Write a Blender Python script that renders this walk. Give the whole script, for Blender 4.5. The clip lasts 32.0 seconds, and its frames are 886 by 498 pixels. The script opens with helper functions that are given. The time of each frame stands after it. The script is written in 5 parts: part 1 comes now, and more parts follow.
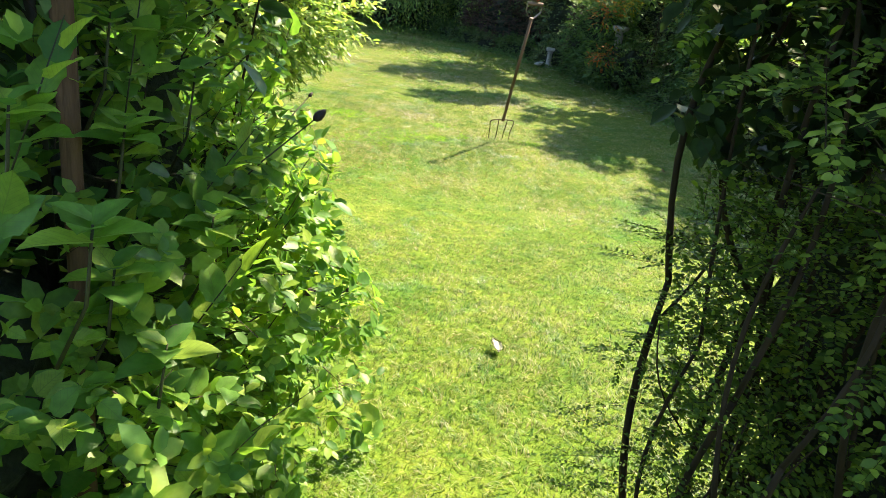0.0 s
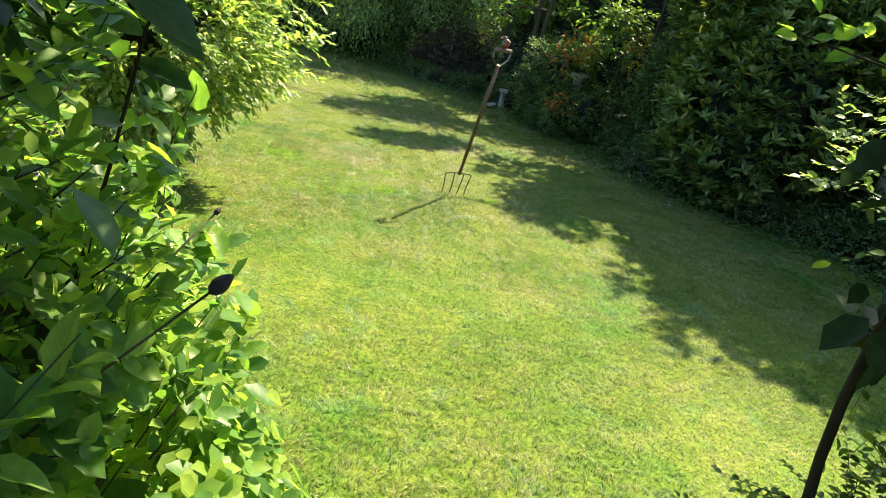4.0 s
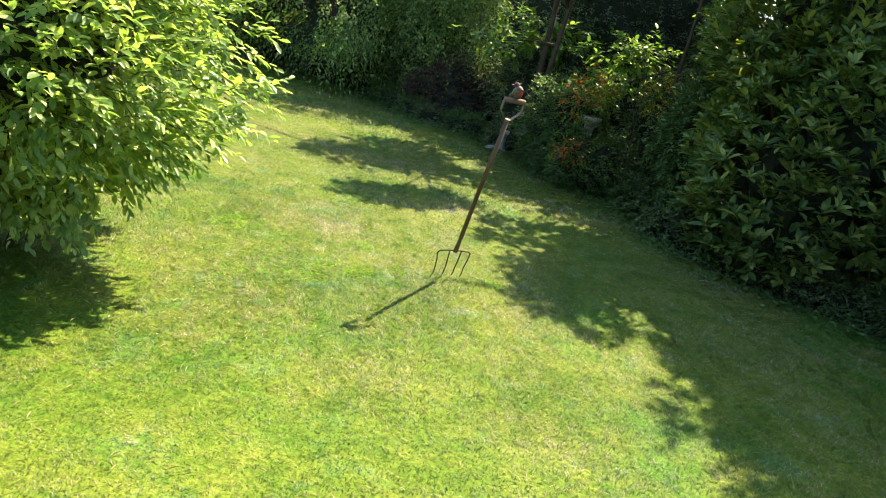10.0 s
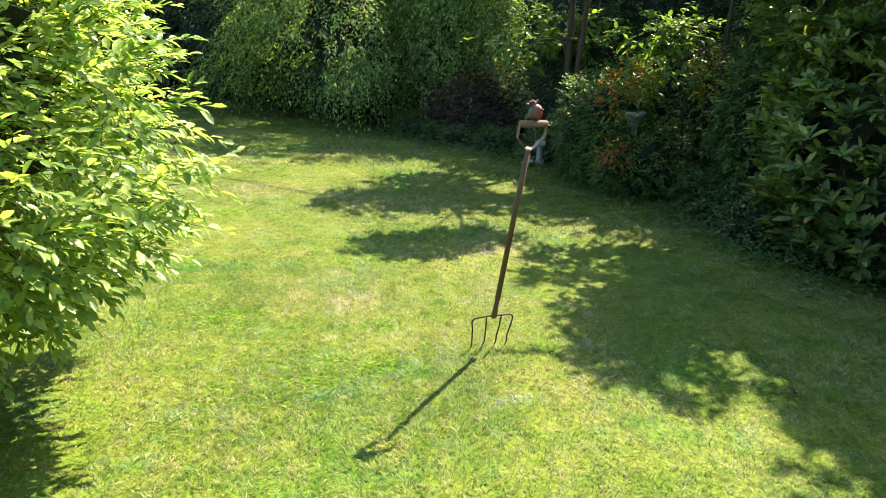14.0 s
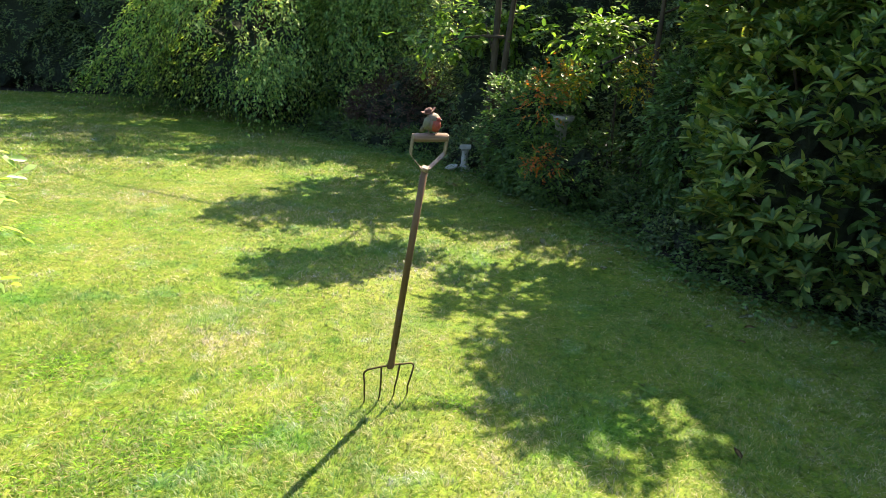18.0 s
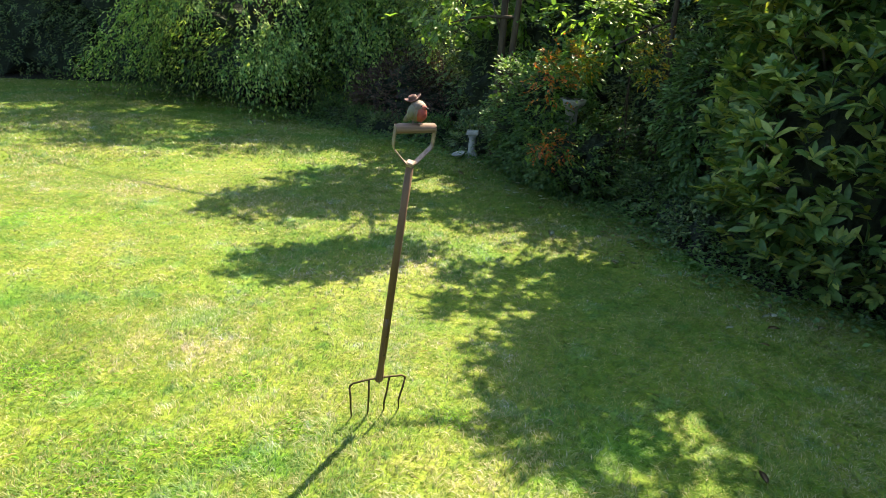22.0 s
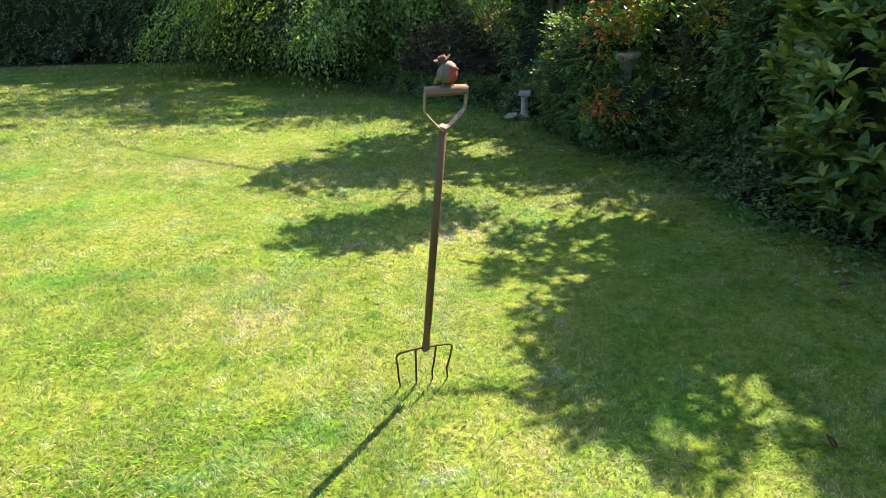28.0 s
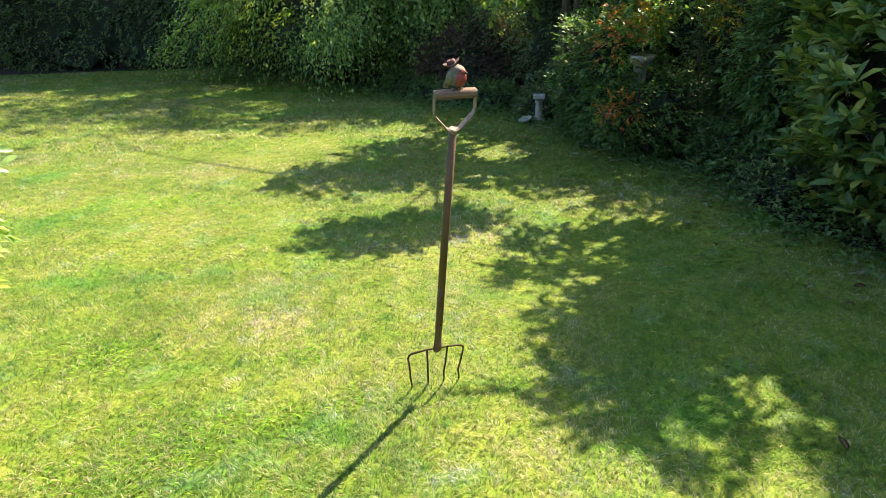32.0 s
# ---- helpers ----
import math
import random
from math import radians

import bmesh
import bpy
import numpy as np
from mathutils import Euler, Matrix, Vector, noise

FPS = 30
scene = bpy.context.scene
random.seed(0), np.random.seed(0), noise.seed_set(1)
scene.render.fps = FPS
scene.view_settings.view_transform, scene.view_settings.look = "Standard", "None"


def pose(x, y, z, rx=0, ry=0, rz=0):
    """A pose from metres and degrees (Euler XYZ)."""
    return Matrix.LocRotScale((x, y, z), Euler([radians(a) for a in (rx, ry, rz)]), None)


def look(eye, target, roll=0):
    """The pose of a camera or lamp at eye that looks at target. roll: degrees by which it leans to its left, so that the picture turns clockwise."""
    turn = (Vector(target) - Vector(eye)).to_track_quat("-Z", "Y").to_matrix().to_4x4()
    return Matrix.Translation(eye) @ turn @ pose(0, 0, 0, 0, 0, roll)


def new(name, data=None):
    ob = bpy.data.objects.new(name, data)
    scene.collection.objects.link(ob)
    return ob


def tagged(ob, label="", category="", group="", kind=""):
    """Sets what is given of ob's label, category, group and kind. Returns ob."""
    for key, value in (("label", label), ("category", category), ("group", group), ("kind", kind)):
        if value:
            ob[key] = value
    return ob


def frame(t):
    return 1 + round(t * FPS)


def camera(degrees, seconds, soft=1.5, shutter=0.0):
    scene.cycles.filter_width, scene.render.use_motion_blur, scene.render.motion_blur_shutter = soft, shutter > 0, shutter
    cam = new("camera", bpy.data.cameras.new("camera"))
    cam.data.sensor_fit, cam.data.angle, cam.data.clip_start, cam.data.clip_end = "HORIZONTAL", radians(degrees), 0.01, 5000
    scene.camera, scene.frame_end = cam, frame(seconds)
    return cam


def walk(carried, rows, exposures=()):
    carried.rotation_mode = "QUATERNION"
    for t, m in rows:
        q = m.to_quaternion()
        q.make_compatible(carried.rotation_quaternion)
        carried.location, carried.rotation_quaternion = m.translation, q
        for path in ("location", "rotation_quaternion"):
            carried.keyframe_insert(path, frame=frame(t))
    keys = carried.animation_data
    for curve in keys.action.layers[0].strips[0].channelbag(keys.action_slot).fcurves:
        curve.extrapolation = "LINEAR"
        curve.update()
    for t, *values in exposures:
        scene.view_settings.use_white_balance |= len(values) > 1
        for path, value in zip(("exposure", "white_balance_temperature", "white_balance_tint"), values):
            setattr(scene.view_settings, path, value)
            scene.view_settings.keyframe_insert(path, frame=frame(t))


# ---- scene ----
cam = camera(63.9, 32.0, 0.55)
METRES, EYE, TILT, LEAN, TURN = 4.4, 1.44, 0.0, 0.0, 0.0
ROWS = [
    (0.0, 0.0, 0.0, 0.0, 2.96, -22.45, -7.18),
    (0.5, -0.0006, 0.0322, 0.0033, 5.21, -20.58, -7.97),
    (1.0, -0.0009, 0.0563, 0.005, 7.64, -19.57, -9.44),
    (1.5, -0.006, 0.0718, 0.0054, 6.99, -19.99, -11.06),
    (2.0, -0.0176, 0.0948, 0.007, 1.08, -19.31, -11.68),
    (2.5, -0.0276, 0.1171, 0.0091, -2.91, -19.51, -9.52),
    (4.5, -0.03, 0.1938, 0.0045, -1.2, -19.88, -12.85),
    (5.0, -0.0405, 0.2218, 0.0064, -8.02, -19.69, -11.7),
    (5.5, -0.0495, 0.2361, 0.0087, -9.83, -18.57, -9.34),
    (6.0, -0.0501, 0.259, 0.0048, -6.06, -17.77, -5.7),
    (6.5, -0.0294, 0.2925, 0.0086, -3.28, -17.31, -5.62),
    (7.0, -0.0193, 0.3081, 0.0123, -3.0, -17.32, -7.32),
    (7.5, -0.023, 0.3379, 0.0117, -8.32, -18.2, -9.77),
    (8.0, -0.0295, 0.358, 0.0173, -12.42, -16.29, -9.5),
    (8.5, -0.0307, 0.377, 0.0127, -11.46, -17.7, -8.99),
    (9.0, -0.0234, 0.4069, 0.0107, -5.96, -16.39, -10.76),
    (9.5, -0.0231, 0.4274, 0.0103, -1.53, -15.87, -12.91),
    (10.0, -0.0229, 0.4489, 0.0108, -1.33, -17.62, -12.62),
    (10.5, -0.0256, 0.4829, 0.0125, -5.3, -16.6, -10.66),
    (11.0, -0.0281, 0.5124, 0.0141, -5.85, -16.21, -6.63),
    (11.5, -0.0214, 0.5334, 0.0142, -4.01, -16.32, -4.03),
    (12.0, -0.0074, 0.5582, 0.0178, -0.63, -15.69, -4.15),
    (12.5, 0.0069, 0.5777, 0.0177, 3.54, -15.62, -4.61),
    (13.0, 0.016, 0.5934, 0.0182, 4.24, -17.05, -3.31),
    (13.5, 0.0144, 0.6219, 0.0194, -0.05, -16.71, -2.21),
    (15.5, 0.0567, 0.7067, 0.0146, 3.96, -16.88, -2.44),
    (16.0, 0.0455, 0.7228, 0.0145, -0.04, -16.8, -3.44),
    (16.5, 0.0392, 0.7349, 0.0172, -4.88, -15.92, -3.3),
    (17.0, 0.0328, 0.7439, 0.0141, -6.69, -16.68, -3.7),
    (17.5, 0.0498, 0.7636, 0.0135, -5.22, -16.15, -4.16),
    (18.0, 0.0669, 0.7908, 0.0161, -4.37, -16.72, -3.65),
    (18.5, 0.0825, 0.8024, 0.0197, -1.87, -15.47, -5.47),
    (19.0, 0.0928, 0.8075, 0.0178, -1.86, -15.51, -5.31),
    (19.5, 0.0973, 0.816, 0.0159, -4.54, -16.74, -4.83),
    (20.0, 0.0885, 0.8274, 0.0144, -4.46, -17.41, -3.31),
    (20.5, 0.0858, 0.8411, 0.0127, -5.18, -18.91, -3.2),
    (21.0, 0.0846, 0.8449, 0.0125, -8.26, -18.27, -3.41),
    (21.5, 0.081, 0.8487, 0.0108, -7.78, -19.23, -3.43),
    (22.0, 0.0897, 0.8532, 0.0129, -3.39, -18.04, -3.06),
    (22.5, 0.097, 0.8599, 0.0141, -0.6, -19.23, -0.49),
    (23.0, 0.1036, 0.8597, 0.0124, 1.1, -19.12, 0.32),
    (23.5, 0.1035, 0.8586, 0.0127, 1.04, -19.34, 0.31),
    (24.0, 0.1051, 0.8593, 0.0109, 1.59, -19.7, 0.96),
    (24.5, 0.105, 0.8609, 0.0112, 1.85, -19.84, 0.89),
    (25.0, 0.1055, 0.8628, 0.0123, 1.83, -20.03, 0.86),
    (25.5, 0.1067, 0.862, 0.0128, 0.8, -19.65, 1.08),
    (26.0, 0.1063, 0.8613, 0.0122, 0.6, -19.64, 0.94),
    (26.5, 0.1061, 0.8628, 0.009, 0.75, -20.64, 1.1),
    (28.5, 0.1074, 0.866, 0.0096, 0.71, -20.9, 0.52),
    (29.0, 0.1071, 0.863, 0.0086, 0.82, -20.85, 0.42),
    (29.5, 0.1106, 0.8636, 0.0059, 0.98, -22.32, 0.88),
    (30.0, 0.1106, 0.8626, 0.0085, 1.22, -21.72, 1.33),
    (30.5, 0.1129, 0.8617, 0.0097, 1.02, -21.18, 1.13),
    (31.0, 0.1121, 0.8624, 0.0089, 1.32, -21.47, 0.66),
    (31.5, 0.1125, 0.8611, 0.0091, 1.34, -20.98, 0.88),
    (32.0, 0.1118, 0.8594, 0.0099, 1.87, -20.56, 1.23),
]
walk(cam, [(t, pose(0, 0, EYE, TILT, LEAN, TURN) @ pose(METRES * x, METRES * y, METRES * z, 90 + pitch, roll, yaw)) for t, x, y, z, yaw, pitch, roll in ROWS],
     [(0.0, 2.28), (2.0, 2.24), (5.0, 2.0), (7.0, 1.98), (10.0, 2.1), (16.0, 2.26), (22.0, 2.38), (31.0, 2.24), (32.0, 2.24)])


# ---- light ----
SUN = Vector((0.50, 0.545, 1.0)).normalized()   # towards the sun
world = bpy.data.worlds.new("world")
scene.world = world
world.use_nodes = True
nt = world.node_tree
sky = nt.nodes.new("ShaderNodeTexSky")
sky.sky_type, sky.sun_disc = "NISHITA", False
sky.sun_elevation, sky.sun_rotation = math.asin(SUN.z), math.atan2(SUN.x, SUN.y)
nt.links.new(sky.outputs[0], nt.nodes["Background"].inputs[0])
nt.nodes["Background"].inputs[1].default_value = 0.122
sun = new("sun", bpy.data.lights.new("sun", "SUN"))
sun.data.energy, sun.data.angle, sun.data.color = 5.0, radians(0.53), (1.0, 0.83, 0.58)
sun.matrix_world = look(SUN * 30, (0, 0, 0))
scene.view_settings.exposure = 2.2

# ---- materials ----
TONE = 0.60


def toned(c, share=TONE):
    return tuple(q * share for q in c)


def nodes_of(name):
    m = bpy.data.materials.new(name)
    m.use_nodes = True
    return m, m.node_tree, m.node_tree.nodes["Principled BSDF"]


def add(tree, kind, **values):
    n = tree.nodes.new(kind)
    for k, v in values.items():
        n.inputs[k.replace("_", " ")].default_value = v
    return n


def ramp(tree, source, stops):
    r = tree.nodes.new("ShaderNodeValToRGB")
    while len(r.color_ramp.elements) < len(stops):
        r.color_ramp.elements.new(0.5)
    for e, (at, c) in zip(r.color_ramp.elements, stops):
        e.position, e.color = at, (*c, 1)
    tree.links.new(source, r.inputs[0])
    return r.outputs[0]


def place(tree):
    return tree.nodes.new("ShaderNodeNewGeometry").outputs["Position"]


def leaf_material(name, dark, mid, light, rough=0.45, through_light=0.4, spec=0.4, accent=None):
    """A leaf: gloss above, light coming through from behind, each leaf its own shade."""
    m, t, b = nodes_of(name)
    geo, info = t.nodes.new("ShaderNodeNewGeometry"), t.nodes.new("ShaderNodeObjectInfo")
    plus = t.nodes.new("ShaderNodeMath")
    t.links.new(geo.outputs["Random Per Island"], plus.inputs[0])
    t.links.new(info.outputs["Random"], plus.inputs[1])
    frac = t.nodes.new("ShaderNodeMath")
    frac.operation = "FRACT"
    t.links.new(plus.outputs[0], frac.inputs[0])
    stops = [(0.0, toned(dark, 0.67)), (0.5, toned(mid, 0.67)), (0.93, toned(light, 0.67))]
    if accent:
        stops.append((1.0, toned(accent)))
    col = ramp(t, frac.outputs[0], stops)
    n = add(t, "ShaderNodeTexNoise", Scale=60.0, Detail=3.0)
    t.links.new(geo.outputs["Position"], n.inputs["Vector"])
    mixc = t.nodes.new("ShaderNodeMix")
    mixc.data_type, mixc.blend_type = "RGBA", "MULTIPLY"
    mixc.inputs[0].default_value = 0.5
    t.links.new(col, mixc.inputs[6])
    t.links.new(ramp(t, n.outputs[0], [(0.3, (0.55, 0.6, 0.5)), (0.7, (1.25, 1.2, 1.1))]), mixc.inputs[7])
    t.links.new(mixc.outputs[2], b.inputs["Base Color"])
    b.inputs["Roughness"].default_value = rough
    b.inputs["Specular IOR Level"].default_value = spec
    bump = add(t, "ShaderNodeBump", Strength=0.25, Distance=0.004)
    t.links.new(n.outputs[0], bump.inputs["Height"])
    t.links.new(bump.outputs[0], b.inputs["Normal"])
    tr = t.nodes.new("ShaderNodeBsdfTranslucent")
    warm = t.nodes.new("ShaderNodeMix")
    warm.data_type, warm.blend_type = "RGBA", "MULTIPLY"
    warm.inputs[0].default_value = 1.0
    warm.inputs[7].default_value = (1.8, 1.8, 0.8, 1)
    t.links.new(mixc.outputs[2], warm.inputs[6])
    t.links.new(warm.outputs[2], tr.inputs[0])
    mix = t.nodes.new("ShaderNodeMixShader")
    mix.inputs[0].default_value = through_light
    t.links.new(b.outputs[0], mix.inputs[1])
    t.links.new(tr.outputs[0], mix.inputs[2])
    t.links.new(mix.outputs[0], t.nodes["Material Output"].inputs[0])
    return m


def plain_material(name, low, high, scale=20.0, rough=0.8, bump=0.3, stretch=(1, 1, 1), metal=0.0, depth=0.01, spec=0.3):
    """A grained, stained surface between two colours, with fine relief."""
    m, t, b = nodes_of(name)
    co = t.nodes.new("ShaderNodeTexCoord")
    mp = t.nodes.new("ShaderNodeMapping")
    mp.inputs["Scale"].default_value = stretch
    t.links.new(co.outputs["Object"], mp.inputs[0])
    n = add(t, "ShaderNodeTexNoise", Scale=scale, Detail=6.0, Roughness=0.65)
    t.links.new(mp.outputs[0], n.inputs["Vector"])
    big = add(t, "ShaderNodeTexNoise", Scale=scale * 0.15, Detail=3.0)
    t.links.new(mp.outputs[0], big.inputs["Vector"])
    low, high = toned(low), toned(high)
    mid = tuple((a + c) / 2 for a, c in zip(low, high))
    col = ramp(t, n.outputs[0], [(0.3, low), (0.55, mid), (0.75, high)])
    mx = t.nodes.new("ShaderNodeMix")
    mx.data_type, mx.blend_type = "RGBA", "MULTIPLY"
    mx.inputs[0].default_value = 0.6
    t.links.new(col, mx.inputs[6])
    t.links.new(ramp(t, big.outputs[0], [(0.3, (0.6, 0.6, 0.6)), (0.7, (1.2, 1.2, 1.2))]), mx.inputs[7])
    t.links.new(mx.outputs[2], b.inputs["Base Color"])
    b.inputs["Roughness"].default_value, b.inputs["Metallic"].default_value = rough, metal
    b.inputs["Specular IOR Level"].default_value = spec
    bp = add(t, "ShaderNodeBump", Strength=bump, Distance=depth)
    t.links.new(n.outputs[0], bp.inputs["Height"])
    t.links.new(bp.outputs[0], b.inputs["Normal"])
    return m


def grass_material(name, low, mid, high, straw, through_light=0.35, blades=True):
    """Mown grass: patches of fresh green, dull green and straw at two scales, and each blade its own shade."""
    m, t, b = nodes_of(name)
    pos = place(t)
    geo = t.nodes.new("ShaderNodeNewGeometry")
    total = None
    sources = [(1.0, 0.7), (6.0, 0.6), (34.0, 0.5)]
    for scale, weight in sources:
        n = add(t, "ShaderNodeTexNoise", Scale=scale, Detail=3.0, Roughness=0.6)
        t.links.new(pos, n.inputs["Vector"])
        k = t.nodes.new("ShaderNodeMath")
        k.operation = "MULTIPLY_ADD"
        k.inputs[1].default_value = weight
        t.links.new(n.outputs[0], k.inputs[0])
        if total:
            t.links.new(total, k.inputs[2])
        else:
            k.inputs[2].default_value = 0.5 - 0.5 * sum(w for _, w in sources)
        total, fine = k.outputs[0], n
    if blades:
        k = t.nodes.new("ShaderNodeMath")
        k.operation = "MULTIPLY_ADD"
        k.inputs[1].default_value = 0.5
        t.links.new(geo.outputs["Random Per Island"], k.inputs[0])
        shift = t.nodes.new("ShaderNodeMath")
        shift.operation = "SUBTRACT"
        shift.inputs[1].default_value = 0.25
        t.links.new(total, shift.inputs[0])
        t.links.new(shift.outputs[0], k.inputs[2])
        total = k.outputs[0]
    col = ramp(t, total, [(0.22, toned(low)), (0.45, toned(mid)), (0.62, toned(high)), (0.85, toned(straw))])
    # broad patches: lush blue-green tufts and yellowed, thin turf
    for scale, lo, hi, tint in ((1.15, 0.54, 0.66, (0.66, 0.98, 0.85)), (1.7, 0.53, 0.68, (1.16, 1.08, 1.5)), (3.6, 0.56, 0.66, (0.98, 1.1, 1.9)), (9.0, 0.57, 0.68, (0.62, 0.8, 0.7)), (27.0, 0.48, 0.60, (0.74, 0.78, 0.7)), (55.0, 0.50, 0.62, (1.3, 1.18, 1.5)), (80.0, 0.47, 0.58, (0.76, 0.8, 0.74))):
        n = add(t, "ShaderNodeTexNoise", Scale=scale, Detail=4.0, Roughness=0.62)
        n.noise_dimensions = "4D"
        n.inputs["W"].default_value = scale * 3.7
        t.links.new(pos, n.inputs["Vector"])
        mx = t.nodes.new("ShaderNodeMix")
        mx.data_type, mx.blend_type = "RGBA", "MULTIPLY"
        mx.inputs[0].default_value = 1.0
        t.links.new(col, mx.inputs[6])
        t.links.new(ramp(t, n.outputs[0], [(lo, (1, 1, 1)), (hi, tint)]), mx.inputs[7])
        col = mx.outputs[2]
    sep = t.nodes.new("ShaderNodeSeparateXYZ")
    t.links.new(pos, sep.inputs[0])
    span = add(t, "ShaderNodeMapRange", From_Min=3.0, From_Max=7.5)
    t.links.new(sep.outputs[1], span.inputs["Value"])
    mx = t.nodes.new("ShaderNodeMix")
    mx.data_type, mx.blend_type = "RGBA", "MULTIPLY"
    mx.inputs[0].default_value = 1.0
    t.links.new(col, mx.inputs[6])
    t.links.new(ramp(t, span.outputs[0], [(0.0, (0.97, 1.02, 0.95)), (1.0, (1.05, 1.0, 1.15))]), mx.inputs[7])
    col = mx.outputs[2]
    t.links.new(col, b.inputs["Base Color"])
    b.inputs["Roughness"].default_value = 0.45 if blades else 0.8
    b.inputs["Specular IOR Level"].default_value = 0.34 if blades else 0.1
    if blades:
        tr = t.nodes.new("ShaderNodeBsdfTranslucent")
        t.links.new(col, tr.inputs[0])
        mix = t.nodes.new("ShaderNodeMixShader")
        mix.inputs[0].default_value = through_light
        t.links.new(b.outputs[0], mix.inputs[1])
        t.links.new(tr.outputs[0], mix.inputs[2])
        t.links.new(mix.outputs[0], t.nodes["Material Output"].inputs[0])
    else:
        bp = add(t, "ShaderNodeBump", Strength=0.6, Distance=0.02)
        t.links.new(fine.outputs[0], bp.inputs["Height"])
        t.links.new(bp.outputs[0], b.inputs["Normal"])
    return m


M_BLADE = grass_material("grass_blades", (0.115, 0.27, 0.042), (0.25, 0.36, 0.066), (0.395, 0.43, 0.12), (0.62, 0.59, 0.36), 0.5)
M_TURF = grass_material("turf", (0.078, 0.17, 0.014), (0.14, 0.225, 0.019), (0.205, 0.265, 0.03), (0.325, 0.31, 0.10), blades=False)
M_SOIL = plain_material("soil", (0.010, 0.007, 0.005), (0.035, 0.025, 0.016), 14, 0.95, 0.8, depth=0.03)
M_BARK = plain_material("bark", (0.05, 0.035, 0.022), (0.16, 0.12, 0.08), 26, 0.9, 0.8, (1, 1, 0.2))
M_TWIG = plain_material("twig", (0.03, 0.022, 0.014), (0.09, 0.06, 0.035), 60, 0.85, 0.4, (1, 1, 0.2))
M_STALK = plain_material("green_stalk", (0.05, 0.07, 0.02), (0.10, 0.09, 0.04), 60, 0.6, 0.2)
M_BUD = plain_material("dark_bud", (0.03, 0.02, 0.03), (0.09, 0.06, 0.07), 300, 0.6, 0.5, depth=0.002)
M_PALEBUD = plain_material("pale_bud", (0.30, 0.28, 0.25), (0.55, 0.50, 0.46), 300, 0.6, 0.5, depth=0.002)
M_WOODY = plain_material("peeling_stem", (0.12, 0.065, 0.035), (0.30, 0.18, 0.10), 50, 0.9, 0.8, (1, 1, 0.12))
# dark green of the cores: the shade deep in a bush, put into colour
M_CORE = plain_material("inner_shade_core", (0.03, 0.042, 0.028), (0.085, 0.115, 0.065), 30, 0.9, 1.0, depth=0.05)
M_SPRAY = leaf_material("golden_shrub_leaf", (0.16, 0.30, 0.10), (0.30, 0.46, 0.14), (0.52, 0.63, 0.22), 0.42, 0.5, 0.5)
M_CLIMB = leaf_material("climber_leaf", (0.09, 0.23, 0.06), (0.20, 0.40, 0.075), (0.38, 0.55, 0.10), 0.42, 0.52, 0.3)
M_FERNY = leaf_material("fine_hedge_leaf", (0.055, 0.11, 0.03), (0.115, 0.21, 0.045), (0.27, 0.40, 0.075), 0.45, 0.48, 0.25)
M_LAUREL = leaf_material("laurel_leaf", (0.07, 0.15, 0.05), (0.14, 0.24, 0.065), (0.36, 0.41, 0.10), 0.45, 0.32, 0.28)
M_WILLOW = leaf_material("weeping_leaf", (0.12, 0.24, 0.085), (0.23, 0.40, 0.12), (0.50, 0.63, 0.20), 0.5, 0.48, 0.25)
M_CHERRY = leaf_material("broad_tree_leaf", (0.085, 0.18, 0.045), (0.14, 0.27, 0.06), (0.24, 0.36, 0.09), 0.4, 0.48, 0.3)
M_HEDGE = leaf_material("dark_hedge_leaf", (0.07, 0.135, 0.07), (0.13, 0.215, 0.10), (0.25, 0.34, 0.13), 0.45, 0.3, 0.3)
M_PURPLE = leaf_material("purple_leaf", (0.08, 0.05, 0.05), (0.14, 0.075, 0.075), (0.17, 0.15, 0.09), 0.5, 0.25, 0.25)
M_GROUND = leaf_material("ground_cover_leaf", (0.06, 0.135, 0.05), (0.10, 0.20, 0.065), (0.17, 0.29, 0.085), 0.5, 0.3, 0.25)


def veined(m, strength=0.35):
    """Adds a midrib and slanting side veins, in the leaf's own measure, to a leaf's colour and relief."""
    t = m.node_tree
    sep = t.nodes.new("ShaderNodeSeparateXYZ")
    t.links.new(t.nodes.new("ShaderNodeTexCoord").outputs["Object"], sep.inputs[0])

    def calc(op, a, b=0.0):
        n = t.nodes.new("ShaderNodeMath")
        n.operation = op
        for i, v in enumerate((a, b)):
            if isinstance(v, (int, float)):
                n.inputs[i].default_value = v
            else:
                t.links.new(v, n.inputs[i])
        return n.outputs[0]
    away = calc("ABSOLUTE", sep.outputs[0])
    wave = calc("ABSOLUTE", calc("SINE", calc("MULTIPLY", calc("SUBTRACT", sep.outputs[1], calc("MULTIPLY", away, 0.8)), 24.0)))
    side_vein = calc("LESS_THAN", wave, 0.16)
    rib = calc("LESS_THAN", away, 0.018)
    lines = calc("MAXIMUM", side_vein, rib)
    mul = next(n for n in t.nodes if n.type == "MIX" and n.blend_type == "MULTIPLY" and n.inputs[0].default_value == 0.5)
    over = t.nodes.new("ShaderNodeMix")
    over.data_type = "RGBA"
    over.inputs[7].default_value = (*toned((0.16, 0.24, 0.08)), 1)
    t.links.new(calc("MULTIPLY", lines, strength), over.inputs[0])
    for link in list(mul.outputs[2].links):
        t.links.new(over.outputs[2], link.to_socket)
    t.links.new(mul.outputs[2], over.inputs[6])
    bump = next(n for n in t.nodes if n.type == "BUMP")
    t.links.new(calc("SUBTRACT", 1.0, lines), bump.inputs["Height"])
    bump.inputs["Distance"].default_value = 0.0012
    return m


